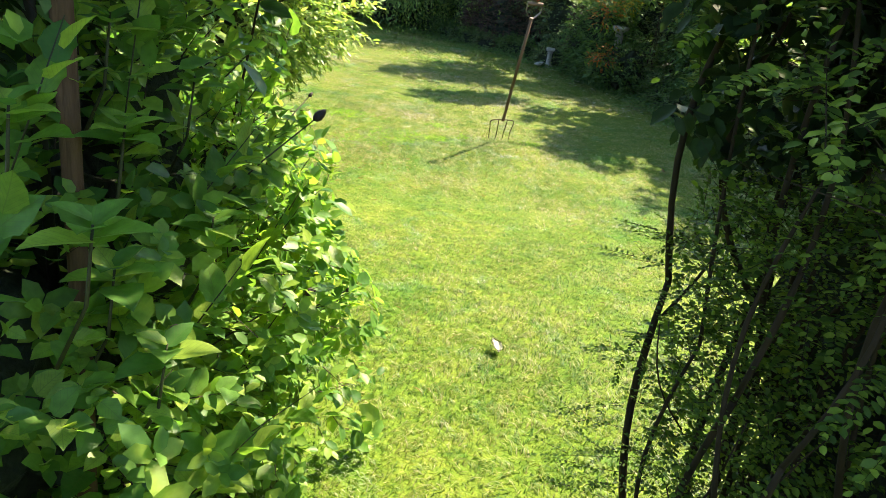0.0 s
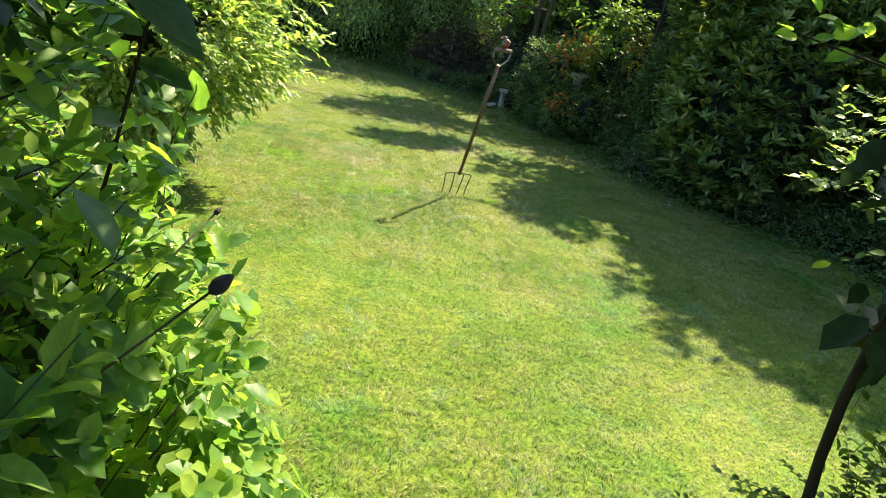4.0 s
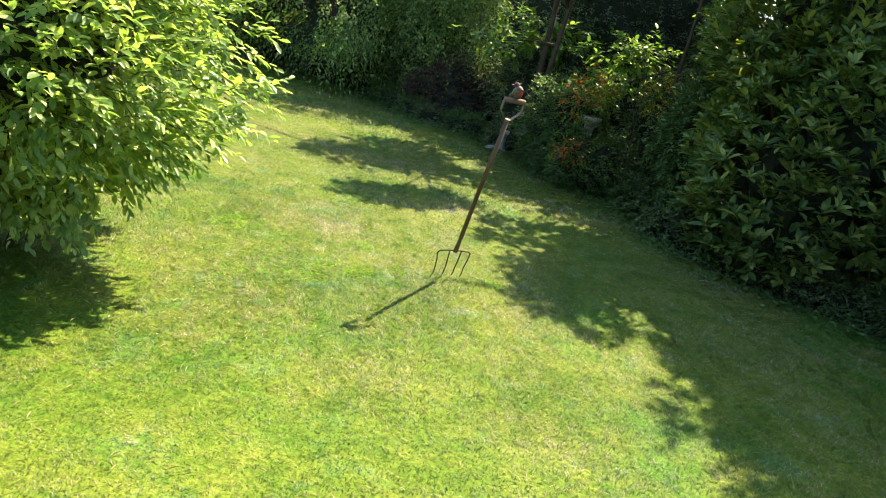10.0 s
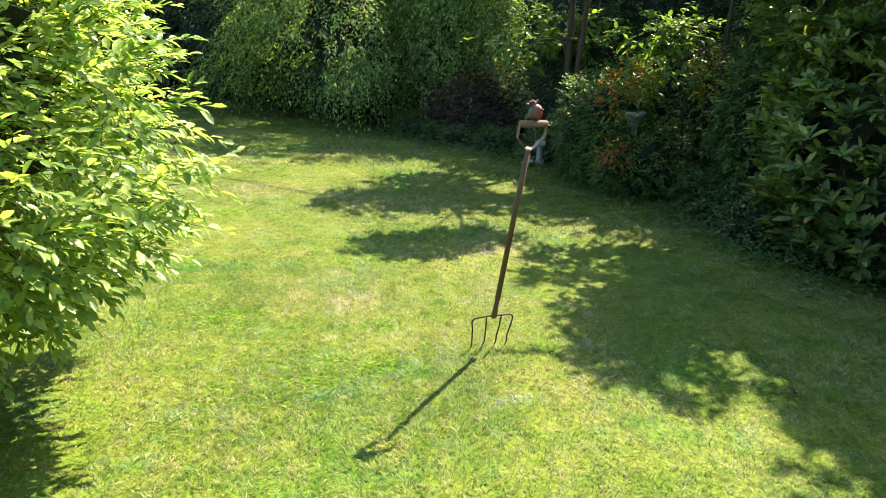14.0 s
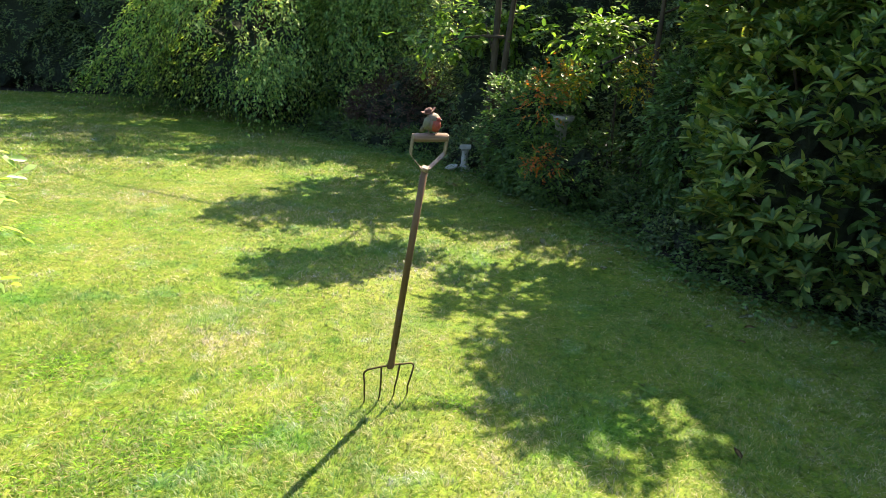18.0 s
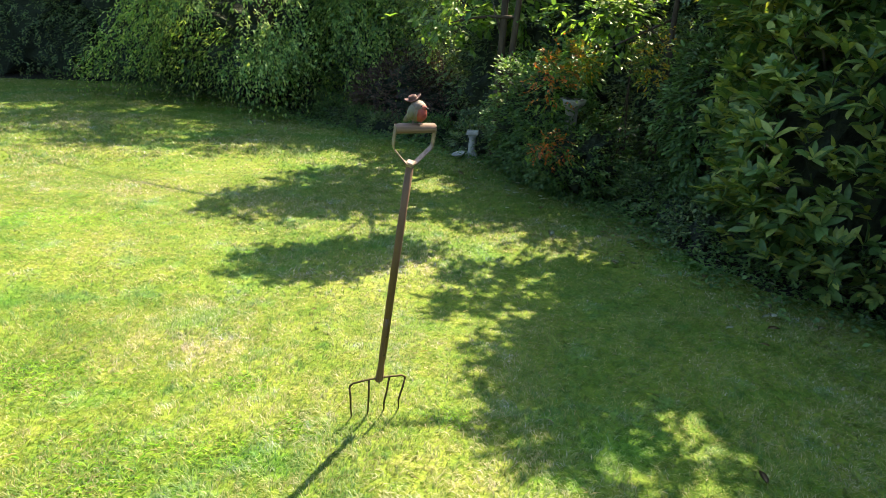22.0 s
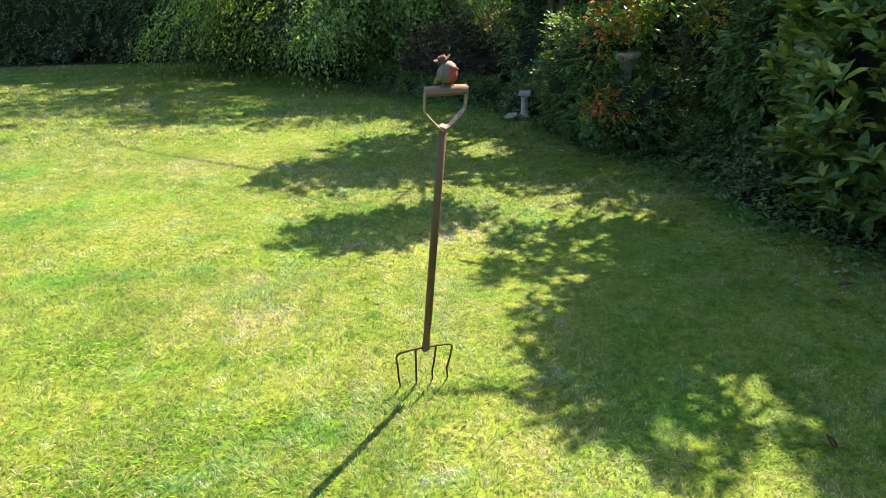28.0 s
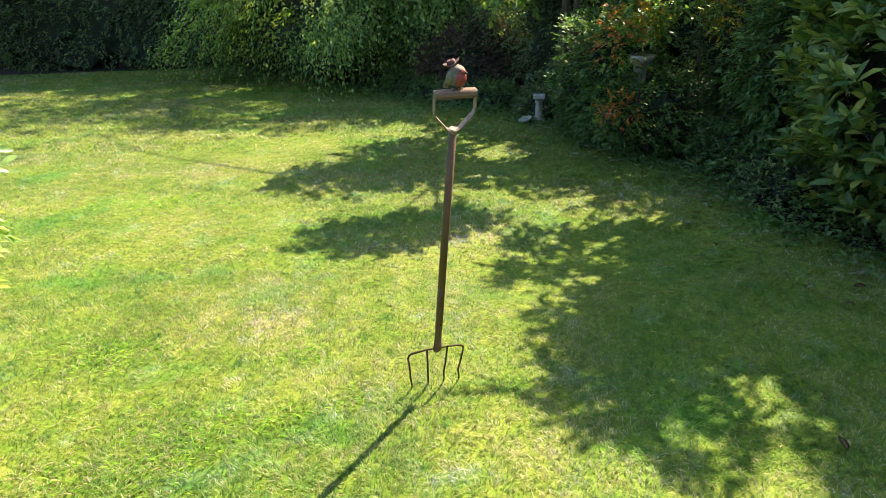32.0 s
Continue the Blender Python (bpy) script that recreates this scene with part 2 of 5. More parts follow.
M_CLIMB_NEAR = veined(leaf_material("climber_leaf_veined", (0.09, 0.23, 0.06), (0.20, 0.40, 0.075), (0.38, 0.55, 0.10), 0.42, 0.52, 0.3))
M_GLOSSY = veined(leaf_material("glossy_dark_leaf", (0.05, 0.11, 0.045), (0.07, 0.15, 0.055), (0.10, 0.20, 0.065), 0.42, 0.35, 0.3), 0.25)
# near-black green, with the shade on these leaves put into the colour
M_HANGING = leaf_material("hanging_shaded_leaf", (0.02, 0.04, 0.022), (0.035, 0.07, 0.03), (0.06, 0.11, 0.04), 0.5, 0.3, 0.2)
M_BERRYLEAF = leaf_material("autumn_leaf", (0.25, 0.28, 0.03), (0.60, 0.34, 0.03), (0.75, 0.58, 0.05), 0.4, 0.45, 0.4)

# ---- building helpers ----
rng = np.random.default_rng(7)


def part(name, bm, material, parent, label="", smooth=True):
    me = bpy.data.meshes.new(name)
    bm.to_mesh(me)
    bm.free()
    me.materials.append(material)
    if smooth:
        me.shade_smooth()
    ob = new(name, me)
    ob.parent = parent
    return tagged(ob, label)


def mesh_of(name, verts, faces, material, smooth=False):
    """A mesh from arrays of corners and of equal-sided faces."""
    me = bpy.data.meshes.new(name)
    verts, faces = np.asarray(verts, np.float32), np.asarray(faces, np.int32)
    k = faces.shape[1]
    me.vertices.add(len(verts))
    me.vertices.foreach_set("co", verts.ravel())
    me.loops.add(faces.size)
    me.loops.foreach_set("vertex_index", faces.ravel())
    me.polygons.add(len(faces))
    me.polygons.foreach_set("loop_start", np.arange(0, faces.size, k, dtype=np.int32))
    me.polygons.foreach_set("loop_total", np.full(len(faces), k, np.int32))
    me.materials.append(material)
    me.update(calc_edges=True)
    if smooth:
        me.shade_smooth()
    return me


def empty(name, at=(0, 0, 0)):
    ob = new(name)
    ob.location = at
    return ob


def unit(v):
    return v / np.maximum(np.linalg.norm(v, axis=-1, keepdims=True), 1e-9)


# leaf outlines: (across, along, lift) corners and triangles, one long and one wide
def leaf_shape(kind):
    if kind == "kite":
        v = [(0, 0, 0), (-0.5, 0.45, 0.10), (0.5, 0.45, 0.10), (0, 1, -0.06)]
        f = [(0, 3, 1), (0, 2, 3)]
    elif kind in ("oval", "broad"):
        if kind == "oval":
            rows = [(0.26, 0.43), (0.68, 0.46)]
        else:
            rows = [(0.07, 0.16), (0.20, 0.34), (0.38, 0.48), (0.58, 0.49), (0.76, 0.38), (0.90, 0.20)]
        v, f = [(0, 0, 0)], []
        for y, w in rows:
            drop = -0.16 * (y - 0.25) ** 2
            v += [(-w, y, 0.15 * w + drop), (0, y, drop - 0.015), (w, y, 0.15 * w + drop)]
        v.append((0, 1, -0.11))
        f += [(0, 2, 1), (0, 3, 2)]
        for i in range(len(rows) - 1):
            a = 1 + 3 * i
            for j in range(2):
                f += [(a + j, a + j + 1, a + j + 4), (a + j, a + j + 4, a + j + 3)]
        a, tip = 1 + 3 * (len(rows) - 1), len(v) - 1
        f += [(a, a + 1, tip), (a + 1, a + 2, tip)]
    else:  # toothed
        rows, teeth = 7, []
        v, f = [(0, 0, 0)], []
        for i in range(1, rows + 1):
            y = i / (rows + 0.6)
            w = 0.55 * math.sin(math.pi * min(1, y ** 0.75) * 0.97) * (1.06 if i % 2 else 0.93)
            drop = -0.22 * (y - 0.3) ** 2
            v += [(-w, y - 0.05 * (i % 2), 0.16 * w + drop), (-w * 0.5, y, 0.05 * w + drop + 0.012), (0, y, drop - 0.01), (w * 0.5, y, 0.05 * w + drop + 0.012), (w, y - 0.05 * (i % 2), 0.16 * w + drop)]
        v.append((0, 1, -0.13))
        f += [(0, 2, 1), (0, 3, 2), (0, 4, 3), (0, 5, 4)]
        for i in range(rows - 1):
            a = 1 + 5 * i
            for j in range(4):
                f += [(a + j, a + j + 1, a + j + 6), (a + j, a + j + 6, a + j + 5)]
        a, tip = 1 + 5 * (rows - 1), len(v) - 1
        f += [(a + j, a + j + 1, tip) for j in range(4)]
    return np.array(v, float), np.array(f, int)


def leaves(base, along, up, length, width, kind="kite"):
    """Corners and triangles of many leaves, given where each begins, its way, its upper side and its size."""
    tv, tf = leaf_shape(kind)
    d = unit(along)
    x = unit(np.cross(d, up))
    n = np.cross(x, d)
    L, W = length[:, None, None], width[:, None, None]
    v = base[:, None] + x[:, None] * (tv[None, :, 0:1] * W) + d[:, None] * (tv[None, :, 1:2] * L) + n[:, None] * (tv[None, :, 2:3] * L)
    f = tf[None] + (np.arange(len(base)) * len(tv))[:, None, None]
    return v.reshape(-1, 3), f.reshape(-1, 3)


def sprigs(at, way, reach, count, size, slim=0.45, spread=0.8, droop=0.2, jitter=0.35):
    """Leaves set in turn along twigs: where each begins, its way, its upper side, its length and width."""
    n = len(at)
    s = (np.arange(count) + 0.6) / count
    way = unit(way)
    side = unit(np.cross(way, np.array([0, 0, 1.0]) + rng.normal(0, 0.3, (n, 3))))
    turn = np.where(np.arange(count) % 2 == 0, 1.0, -1.0)
    base = at[:, None] + way[:, None] * (s[None, :, None] * reach[:, None, None]) - np.array([0, 0, 1.0]) * (droop * reach[:, None, None] * s[None, :, None] ** 2)
    along = way[:, None] * (0.55 + 0.6 * s[None, :, None]) + side[:, None] * (turn[None, :, None] * spread * (1.15 - 0.7 * s[None, :, None])) + rng.normal(0, jitter, (n, count, 3))
    along[..., 2] -= droop
    up = np.array([0, 0, 1.0]) + way[:, None] * 0.35 + rng.normal(0, 0.35, (n, count, 3))
    length = size * rng.uniform(0.65, 1.2, (n, count)) * (1 - 0.25 * s[None])
    return base.reshape(-1, 3), along.reshape(-1, 3), np.broadcast_to(up, along.shape).reshape(-1, 3), length.ravel(), (length * slim * rng.uniform(0.85, 1.15, (n, count))).ravel()


def twigs(at, way, reach, thick, droop=0.2):
    """Thin three-sided tapering twigs, as corners and triangles."""
    way = unit(way)
    a = unit(np.cross(way, rng.normal(0, 1, way.shape)))
    b = np.cross(way, a)
    tip = at + way * reach[:, None]
    tip[:, 2] -= droop * reach
    r = thick if np.ndim(thick) else np.full(len(at), thick)
    rings = [at + (a * math.cos(k) + b * math.sin(k)) * r[:, None] for k in (0, 2.094, 4.189)]
    v = np.stack(rings + [tip], 1).reshape(-1, 3)
    f = np.array([(0, 1, 3), (1, 2, 3), (2, 0, 3)])[None] + (np.arange(len(at)) * 4)[:, None, None]
    return v, f.reshape(-1, 3)


def rough_field(p, scale, seed):
    """A smooth random field of about -1 to 1."""
    g = np.random.default_rng(seed)
    out = np.zeros(len(p))
    for _ in range(7):
        k = g.normal(0, scale, 3)
        out += np.sin(p @ k + g.uniform(0, 6.283))
    return out / 2.6


def shell(n, centre, radii, low=0.0, seed=1, lump=0.16, deep=0.25, side=None):
    """Places and outward ways over an uneven rounded bush, a share of them deeper in."""
    d = unit(rng.normal(0, 1, (n * 3, 3)))
    if side is not None:
        d = d[d @ np.array(side) > -0.25]
    r = 1 + lump * rough_field(d * 2.2, 1.0, seed) + lump * 0.6 * rough_field(d * 5.5, 1.0, seed + 9)
    r *= 1 - deep * rng.random(len(d)) ** 2.0
    p = np.array(centre) + d * r[:, None] * np.array(radii)
    keep = (p[:, 2] > low) & (rough_field(d * 9, 1.0, seed + 4) > -1.35)
    return p[keep][:n], unit(d[keep][:n] / np.array(radii))


def stick(bm, a, b, r0, r1, sides=7, bend=0.0, steps=4, seed=0):
    """A tapering, slightly crooked round limb."""
    a, b = Vector(a), Vector(b)
    g = random.Random(seed)
    axis = (b - a).normalized()
    u = axis.orthogonal().normalized()
    w = axis.cross(u)
    off1, off2 = g.uniform(-1, 1) * bend, g.uniform(-1, 1) * bend
    rings = []
    for i in range(steps + 1):
        s = i / steps
        c = a.lerp(b, s) + (u * off1 + w * off2) * math.sin(math.pi * s)
        r = r0 + (r1 - r0) * s
        r *= 1 + 0.12 * g.uniform(-1, 1)
        rings.append([bm.verts.new(c + (u * math.cos(k * 2 * math.pi / sides) + w * math.sin(k * 2 * math.pi / sides)) * r) for k in range(sides)])
    for p, q in zip(rings, rings[1:]):
        for k in range(sides):
            bm.faces.new((p[k], p[(k + 1) % sides], q[(k + 1) % sides], q[k]))
    bm.faces.new(rings[0][::-1])
    bm.faces.new(rings[-1])
    return rings


def core(centre, radii, parent, seed, low=0.02, lump=0.16, name="inner_shade_core"):
    """A solid lump inside a dense bush, its dark colour standing for inner shade."""
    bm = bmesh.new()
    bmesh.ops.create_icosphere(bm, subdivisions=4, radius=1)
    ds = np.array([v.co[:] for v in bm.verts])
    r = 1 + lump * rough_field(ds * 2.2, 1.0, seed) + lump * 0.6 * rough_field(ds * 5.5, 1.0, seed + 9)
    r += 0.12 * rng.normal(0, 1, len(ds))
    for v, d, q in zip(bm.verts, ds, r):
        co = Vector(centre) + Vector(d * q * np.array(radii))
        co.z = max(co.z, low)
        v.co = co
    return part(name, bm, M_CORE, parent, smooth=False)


def one_leaf(kind, material, name="leaf"):
    v, f = leaf_shape(kind)
    return mesh_of(name, v, f, material, smooth=True)


def single_leaves(parent, base, along, up, length, width, mesh):
    """Leaves as pieces of their own, all on one mesh."""
    d = unit(along)
    x = unit(np.cross(d, up))
    n = np.cross(x, d)
    for i in range(len(base)):
        m = Matrix.Identity(4)
        for k, (axis, size) in enumerate(((x[i], width[i]), (d[i], length[i]), (n[i], length[i]))):
            for j in range(3):
                m[j][k] = float(axis[j] * size)
        m.translation = base[i]
        ob = new("leaf", mesh)
        ob.parent = parent
        ob.matrix_basis = m


def dress(ob, p, way, rc, mat, leaf=0.06, per=6, slim=0.45, spread=0.8, droop=0.2, kind="kite", singles=0, face=(0, 0, 1.4), near_mesh=None, jitter=0.35, twig=0.035, clip=None):
    """Twigs and leaves for a plant: the leaves nearest to the point face are pieces, the rest is joined."""
    if clip is not None:
        keep = clip(p + np.array(ob.location)) & clip(p + unit(way) * rc[:, None] + np.array(ob.location))
        p, way, rc = p[keep], way[keep], rc[keep]
    tv, tf = twigs(p, way, rc, leaf * twig, droop)
    tw = tagged(new("branchwork", mesh_of("branchwork", tv, tf, M_TWIG)), kind="stuff")
    tw.parent = ob
    L = sprigs(p, way, rc, per, leaf, slim, spread, droop, jitter)
    if clip is not None:
        keep = clip(L[0] + unit(L[1]) * L[3][:, None] + np.array(ob.location))
        L = tuple(q[keep] for q in L)
    if singles:
        order = np.argsort(np.linalg.norm(L[0] + np.array(ob.location) - np.array(face), axis=1))
        near, rest = order[:singles], order[singles:]
        single_leaves(ob, *(q[near] for q in L), near_mesh or one_leaf("broad" if kind == "oval" else kind, mat))
        L = tuple(q[rest] for q in L)
    v, f = leaves(*L, kind)
    fo = tagged(new("foliage", mesh_of("foliage", v, f, mat, smooth=True)), kind="stuff")
    fo.parent = ob


def bush(name, label, category, centre, radii, mat, count, leaf=0.06, per=6, slim=0.45, reach=0.16, low=0.05, seed=1, lump=0.16,
         droop=0.2, kind="kite", inner=0.72, stems=5, deep=0.3, side=None, group="", spread=0.8, lean=(0, 0, 0), wild=0.35, **rest):
    """A leafy shrub: stems, a core with shade in its colour, twigs and leaves."""
    ob = tagged(empty(name, (centre[0], centre[1], 0)), label, category, group)
    c = np.array((0, 0, centre[2]))
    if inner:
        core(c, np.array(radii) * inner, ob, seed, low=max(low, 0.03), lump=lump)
    p, d = shell(count, c, radii, low, seed, lump, deep, side)
    way = d + rng.normal(0, wild, d.shape) + np.array(lean)
    rc = reach * rng.uniform(0.6, 1.3, len(p))
    dress(ob, p, way, rc, mat, leaf, per, slim, spread, droop, kind, **rest)
    for i in range(stems):
        bm = bmesh.new()
        a = 6.283 * i / max(stems, 1) + seed
        q = 0.12 * min(radii[0], radii[1])
        stick(bm, (q * math.cos(a), q * math.sin(a), -0.03), (radii[0] * 0.6 * math.cos(a), radii[1] * 0.6 * math.sin(a), c[2] + radii[2] * 0.3), 0.022, 0.008, 6, 0.06, 5, seed + i)
        part("stem", bm, M_BARK, ob)
    return ob

def rosettes(ob, at, axis, size, n, mat, kind="oval", slim=0.6, clip=None, rise=0.05):
    """Whorls of leaves at the tips of shoots, the outer leaves largest."""
    axis = unit(axis)
    u = unit(np.cross(axis, rng.normal(0, 1, axis.shape)))
    w = np.cross(axis, u)
    sets = []
    for k in range(n):
        a = k * 2.4 + rng.normal(0, 0.25, len(at))
        way = u * np.cos(a)[:, None] + w * np.sin(a)[:, None] + axis * (rise + 0.9 * k / n) + rng.normal(0, 0.12, at.shape)
        ln = size * (1.1 - 0.6 * k / n) * rng.uniform(0.8, 1.15, len(at))
        sets.append((at + axis * (0.005 * k), way, axis + 0.0 * way, ln, ln * slim))
    L = tuple(np.concatenate(q) for q in zip(*sets))
    if clip is not None:
        keep = clip(L[0] + unit(L[1]) * L[3][:, None] + np.array(ob.location))
        L = tuple(q[keep] for q in L)
    o = tagged(new("whorl_foliage", mesh_of("whorl_foliage", *leaves(*L, kind), mat, smooth=True)), kind="stuff")
    o.parent = ob


# ---- the ground ----
bm = bmesh.new()
bmesh.ops.create_grid(bm, x_segments=60, y_segments=60, size=400)
ground = tagged(part("ground", bm, M_TURF, None, smooth=False), "short turf reaching away under the garden", "ground", kind="structure")

LAWN = [(-1.5, -1.0), (-1.5, 4.2), (-3.2, 4.4), (-9.5, 6.0), (-10.0, 17.2), (-4.8, 18.0), (-2.2, 16.6), (-0.8, 14.0), (0.1, 13.1), (0.8, 12.5), (1.3, 11.8), (1.8, 10.9),
        (2.18, 10.0), (2.43, 9.2), (2.47, 8.4), (2.7, 7.75), (3.36, 7.1), (3.9, 6.6), (4.0, 5.2), (3.9, -1.0)]


def inside(p, poly):
    hit = np.zeros(len(p), bool)
    for (x0, y0), (x1, y1) in zip(poly, poly[1:] + poly[:1]):
        cross = (y0 > p[:, 1]) != (y1 > p[:, 1])
        at = x0 + (p[:, 1] - y0) * (x1 - x0) / (y1 - y0 if y1 != y0 else 1e-9)
        hit ^= cross & (p[:, 0] < at)
    return hit


def bed(name, poly, label):
    rr = random.Random(len(poly))
    fine = []
    for (x0, y0), (x1, y1) in zip(poly, poly[1:] + poly[:1]):
        steps = max(1, int(math.hypot(x1 - x0, y1 - y0) / 0.2))
        fine += [(x0 + (x1 - x0) * k / steps + rr.uniform(-0.04, 0.04), y0 + (y1 - y0) * k / steps + rr.uniform(-0.04, 0.04)) for k in range(steps)]
    poly = fine
    bm = bmesh.new()
    low = [bm.verts.new((x, y, -0.02)) for x, y in poly]
    top = [bm.verts.new((x, y, 0.006)) for x, y in poly]
    bm.faces.new(top)
    for i in range(len(poly)):
        j = (i + 1) % len(poly)
        bm.faces.new((low[i], low[j], top[j], top[i]))
    bmesh.ops.triangulate(bm, faces=bm.faces[:])
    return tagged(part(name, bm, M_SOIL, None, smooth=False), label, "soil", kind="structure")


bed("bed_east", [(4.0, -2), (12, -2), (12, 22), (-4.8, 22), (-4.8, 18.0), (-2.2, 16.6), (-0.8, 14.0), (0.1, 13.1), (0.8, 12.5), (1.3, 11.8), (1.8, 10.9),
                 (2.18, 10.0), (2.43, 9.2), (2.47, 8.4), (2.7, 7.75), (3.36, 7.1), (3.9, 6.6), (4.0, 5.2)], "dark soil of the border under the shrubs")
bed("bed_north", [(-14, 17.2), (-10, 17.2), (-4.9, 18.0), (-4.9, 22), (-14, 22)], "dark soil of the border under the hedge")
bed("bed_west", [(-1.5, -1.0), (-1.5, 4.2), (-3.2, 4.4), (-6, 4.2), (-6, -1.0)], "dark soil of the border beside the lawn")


def blades(name, x0, x1, y0, y1, density, tall, wide, seed):
    g = np.random.default_rng(seed)
    n = int((x1 - x0) * (y1 - y0) * density)
    p = np.stack([g.uniform(x0, x1, n), g.uniform(y0, y1, n), np.zeros(n)], 1)
    p = p[inside(p + g.normal(0, 0.07, p.shape), LAWN)]
    thick = 0.5 + 0.5 * rough_field(p * 5, 1.0, seed + 1)
    p = p[g.random(len(p)) < 0.55 + 0.45 * np.clip(thick, 0, 1)]
    n = len(p)
    tall = tall * g.uniform(0.5, 1.25, n) * (1 + 0.25 * rough_field(p * 1.7, 1.0, 5))
    # neighbouring blades fall the same way, in small swirling clumps
    a = 2.2 * rough_field(p * 22, 1.0, seed + 2) + 1.5 * rough_field(p * 3, 1.0, seed + 3) + g.normal(0, 0.9, n)
    out = np.stack([np.cos(a), np.sin(a), np.zeros(n)], 1)
    side = np.stack([-np.sin(a), np.cos(a), np.zeros(n)], 1) * (wide * g.uniform(0.6, 1.3, n))[:, None]
    lean = g.uniform(0.7, 2.0, n)
    up = np.array([0, 0, 1.0])
    mid = p + out * (tall * lean * 0.3)[:, None] + up * (tall * 0.5)[:, None]
    tip = p + out * (tall * lean)[:, None] + up * (tall * (0.95 - 0.33 * lean))[:, None]
    v = np.stack([p - side, p + side, mid - side * 0.8, mid + side * 0.8, tip], 1).reshape(-1, 3)
    f = (np.array([(0, 1, 3), (0, 3, 2), (2, 3, 4)])[None] + (np.arange(n) * 5)[:, None, None]).reshape(-1, 3)
    return tagged(new(name, mesh_of(name, v, f, M_BLADE)), "short mown sunlit lawn grass", "grass", kind="stuff")


blades("lawn_grass", -1.5, 4.0, 1.0, 4.4, 10500, 0.0185, 0.0017, 11)
blades("lawn_grass", -1.2, 3.6, 4.4, 7.4, 14000, 0.0175, 0.0016, 15)
blades("lawn_grass", -4.5, 3.4, 7.4, 10.5, 5400, 0.021, 0.0027, 12)
blades("lawn_grass", -4.6, -1.2, 4.2, 7.4, 8500, 0.0185, 0.0019, 14)
blades("lawn_grass", -5.0, 2.0, 10.5, 14.0, 1900, 0.030, 0.0048, 13)
blades("lawn_grass", -10, -5.0, 6.0, 14.0, 900, 0.032, 0.006, 16)
blades("lawn_grass", -10, 1.0, 14.0, 18.0, 900, 0.032, 0.006, 17)


def tufts(spots, seed):
    """Longer, lusher grass in a few soft patches."""
    g = np.random.default_rng(seed)
    ps = [np.column_stack([g.normal(0, 1, (n, 2)) * np.array((rx, ry)) + np.array((x, y)), np.zeros(n)]) for x, y, rx, ry, n in spots]
    p = np.concatenate(ps)
    n = len(p)
    a = g.uniform(0, 6.283, n)
    way = np.stack([np.cos(a), np.sin(a), g.uniform(0.25, 0.8, n)], 1)
    v, f = leaves(p, way, g.normal(0, 0.6, (n, 3)) + np.array((0, 0, 1.0)), g.uniform(0.02, 0.04, n), g.uniform(0.0025, 0.004, n), "kite")
    return tagged(new("grass_tuft", mesh_of("grass_tuft", v, f, M_LUSH)), "tufts of longer fresh green grass in the lawn", "grass", kind="stuff")


M_LUSH = leaf_material("lush_grass", (0.14, 0.34, 0.05), (0.22, 0.44, 0.07), (0.36, 0.54, 0.14), 0.4, 0.55, 0.3)
tufts([(-0.53, 5.75, 0.1, 0.07, 420), (-1.05, 6.40, 0.09, 0.08, 300), (-0.20, 6.45, 0.06, 0.05, 160), (-0.19, 5.95, 0.09, 0.06, 260), (0.05, 6.10, 0.05, 0.05, 120), (-1.82, 8.77, 0.35, 0.12, 500), (0.65, 6.18, 0.05, 0.04, 120), (-0.74, 5.58, 0.14, 0.08, 420), (-1.08, 6.51, 0.15, 0.06, 260), (-0.58, 5.96, 0.14, 0.08, 300)], 17)

# ---- the garden fork and the figure on its grip ----
M_GRIP = plain_material("weathered_wood", (0.08, 0.04, 0.025), (0.46, 0.30, 0.21), 75, 0.75, 0.6, (0.05, 1, 1), depth=0.002)
M_STRAP = plain_material("worn_strap", (0.15, 0.10, 0.075), (0.46, 0.36, 0.28), 80, 0.5, 0.4, metal=0.0, depth=0.002)
M_SHAFT = plain_material("brown_shaft", (0.13, 0.075, 0.042), (0.27, 0.155, 0.09), 30, 0.6, 0.4, (1, 1, 0.1))
M_IRON = plain_material("rusty_iron", (0.06, 0.045, 0.02), (0.16, 0.12, 0.05), 60, 0.6, 0.4, metal=0.5)

X = Vector((0.135, 0.05, -0.012)).normalized()
Z = Vector((0.088, -0.298, 0.984)).normalized()
Y = Z.cross(X).normalized()
X = Y.cross(Z)
fork = tagged(empty("garden_fork"), "old garden fork with a wooden grip stuck upright in the lawn", "garden fork")
fork.matrix_world = Matrix.Translation((0.366, 6.146, 0.200)) @ Matrix((X, Y, Z)).transposed().to_4x4()


def tube(points, radius, sides=10, flat=1.0):
    """A tube along points, tapering if radius is a list."""
    bm = bmesh.new()
    pts = [Vector(p) for p in points]
    rr = radius if isinstance(radius, (list, tuple)) else [radius] * len(pts)
    rings, u = [], None
    for i, p in enumerate(pts):
        t = (pts[min(i + 1, len(pts) - 1)] - pts[max(i - 1, 0)]).normalized()
        u = (u - t * u.dot(t)).normalized() if u else t.orthogonal().normalized()
        w = t.cross(u)
        rings.append([bm.verts.new(p + (u * math.cos(k * 2 * math.pi / sides) + w * flat * math.sin(k * 2 * math.pi / sides)) * rr[i]) for k in range(sides)])
    for a, b in zip(rings, rings[1:]):
        for k in range(sides):
            bm.faces.new((a[k], a[(k + 1) % sides], b[(k + 1) % sides], b[k]))
    bm.faces.new(rings[0][::-1])
    bm.faces.new(rings[-1])
    return bm


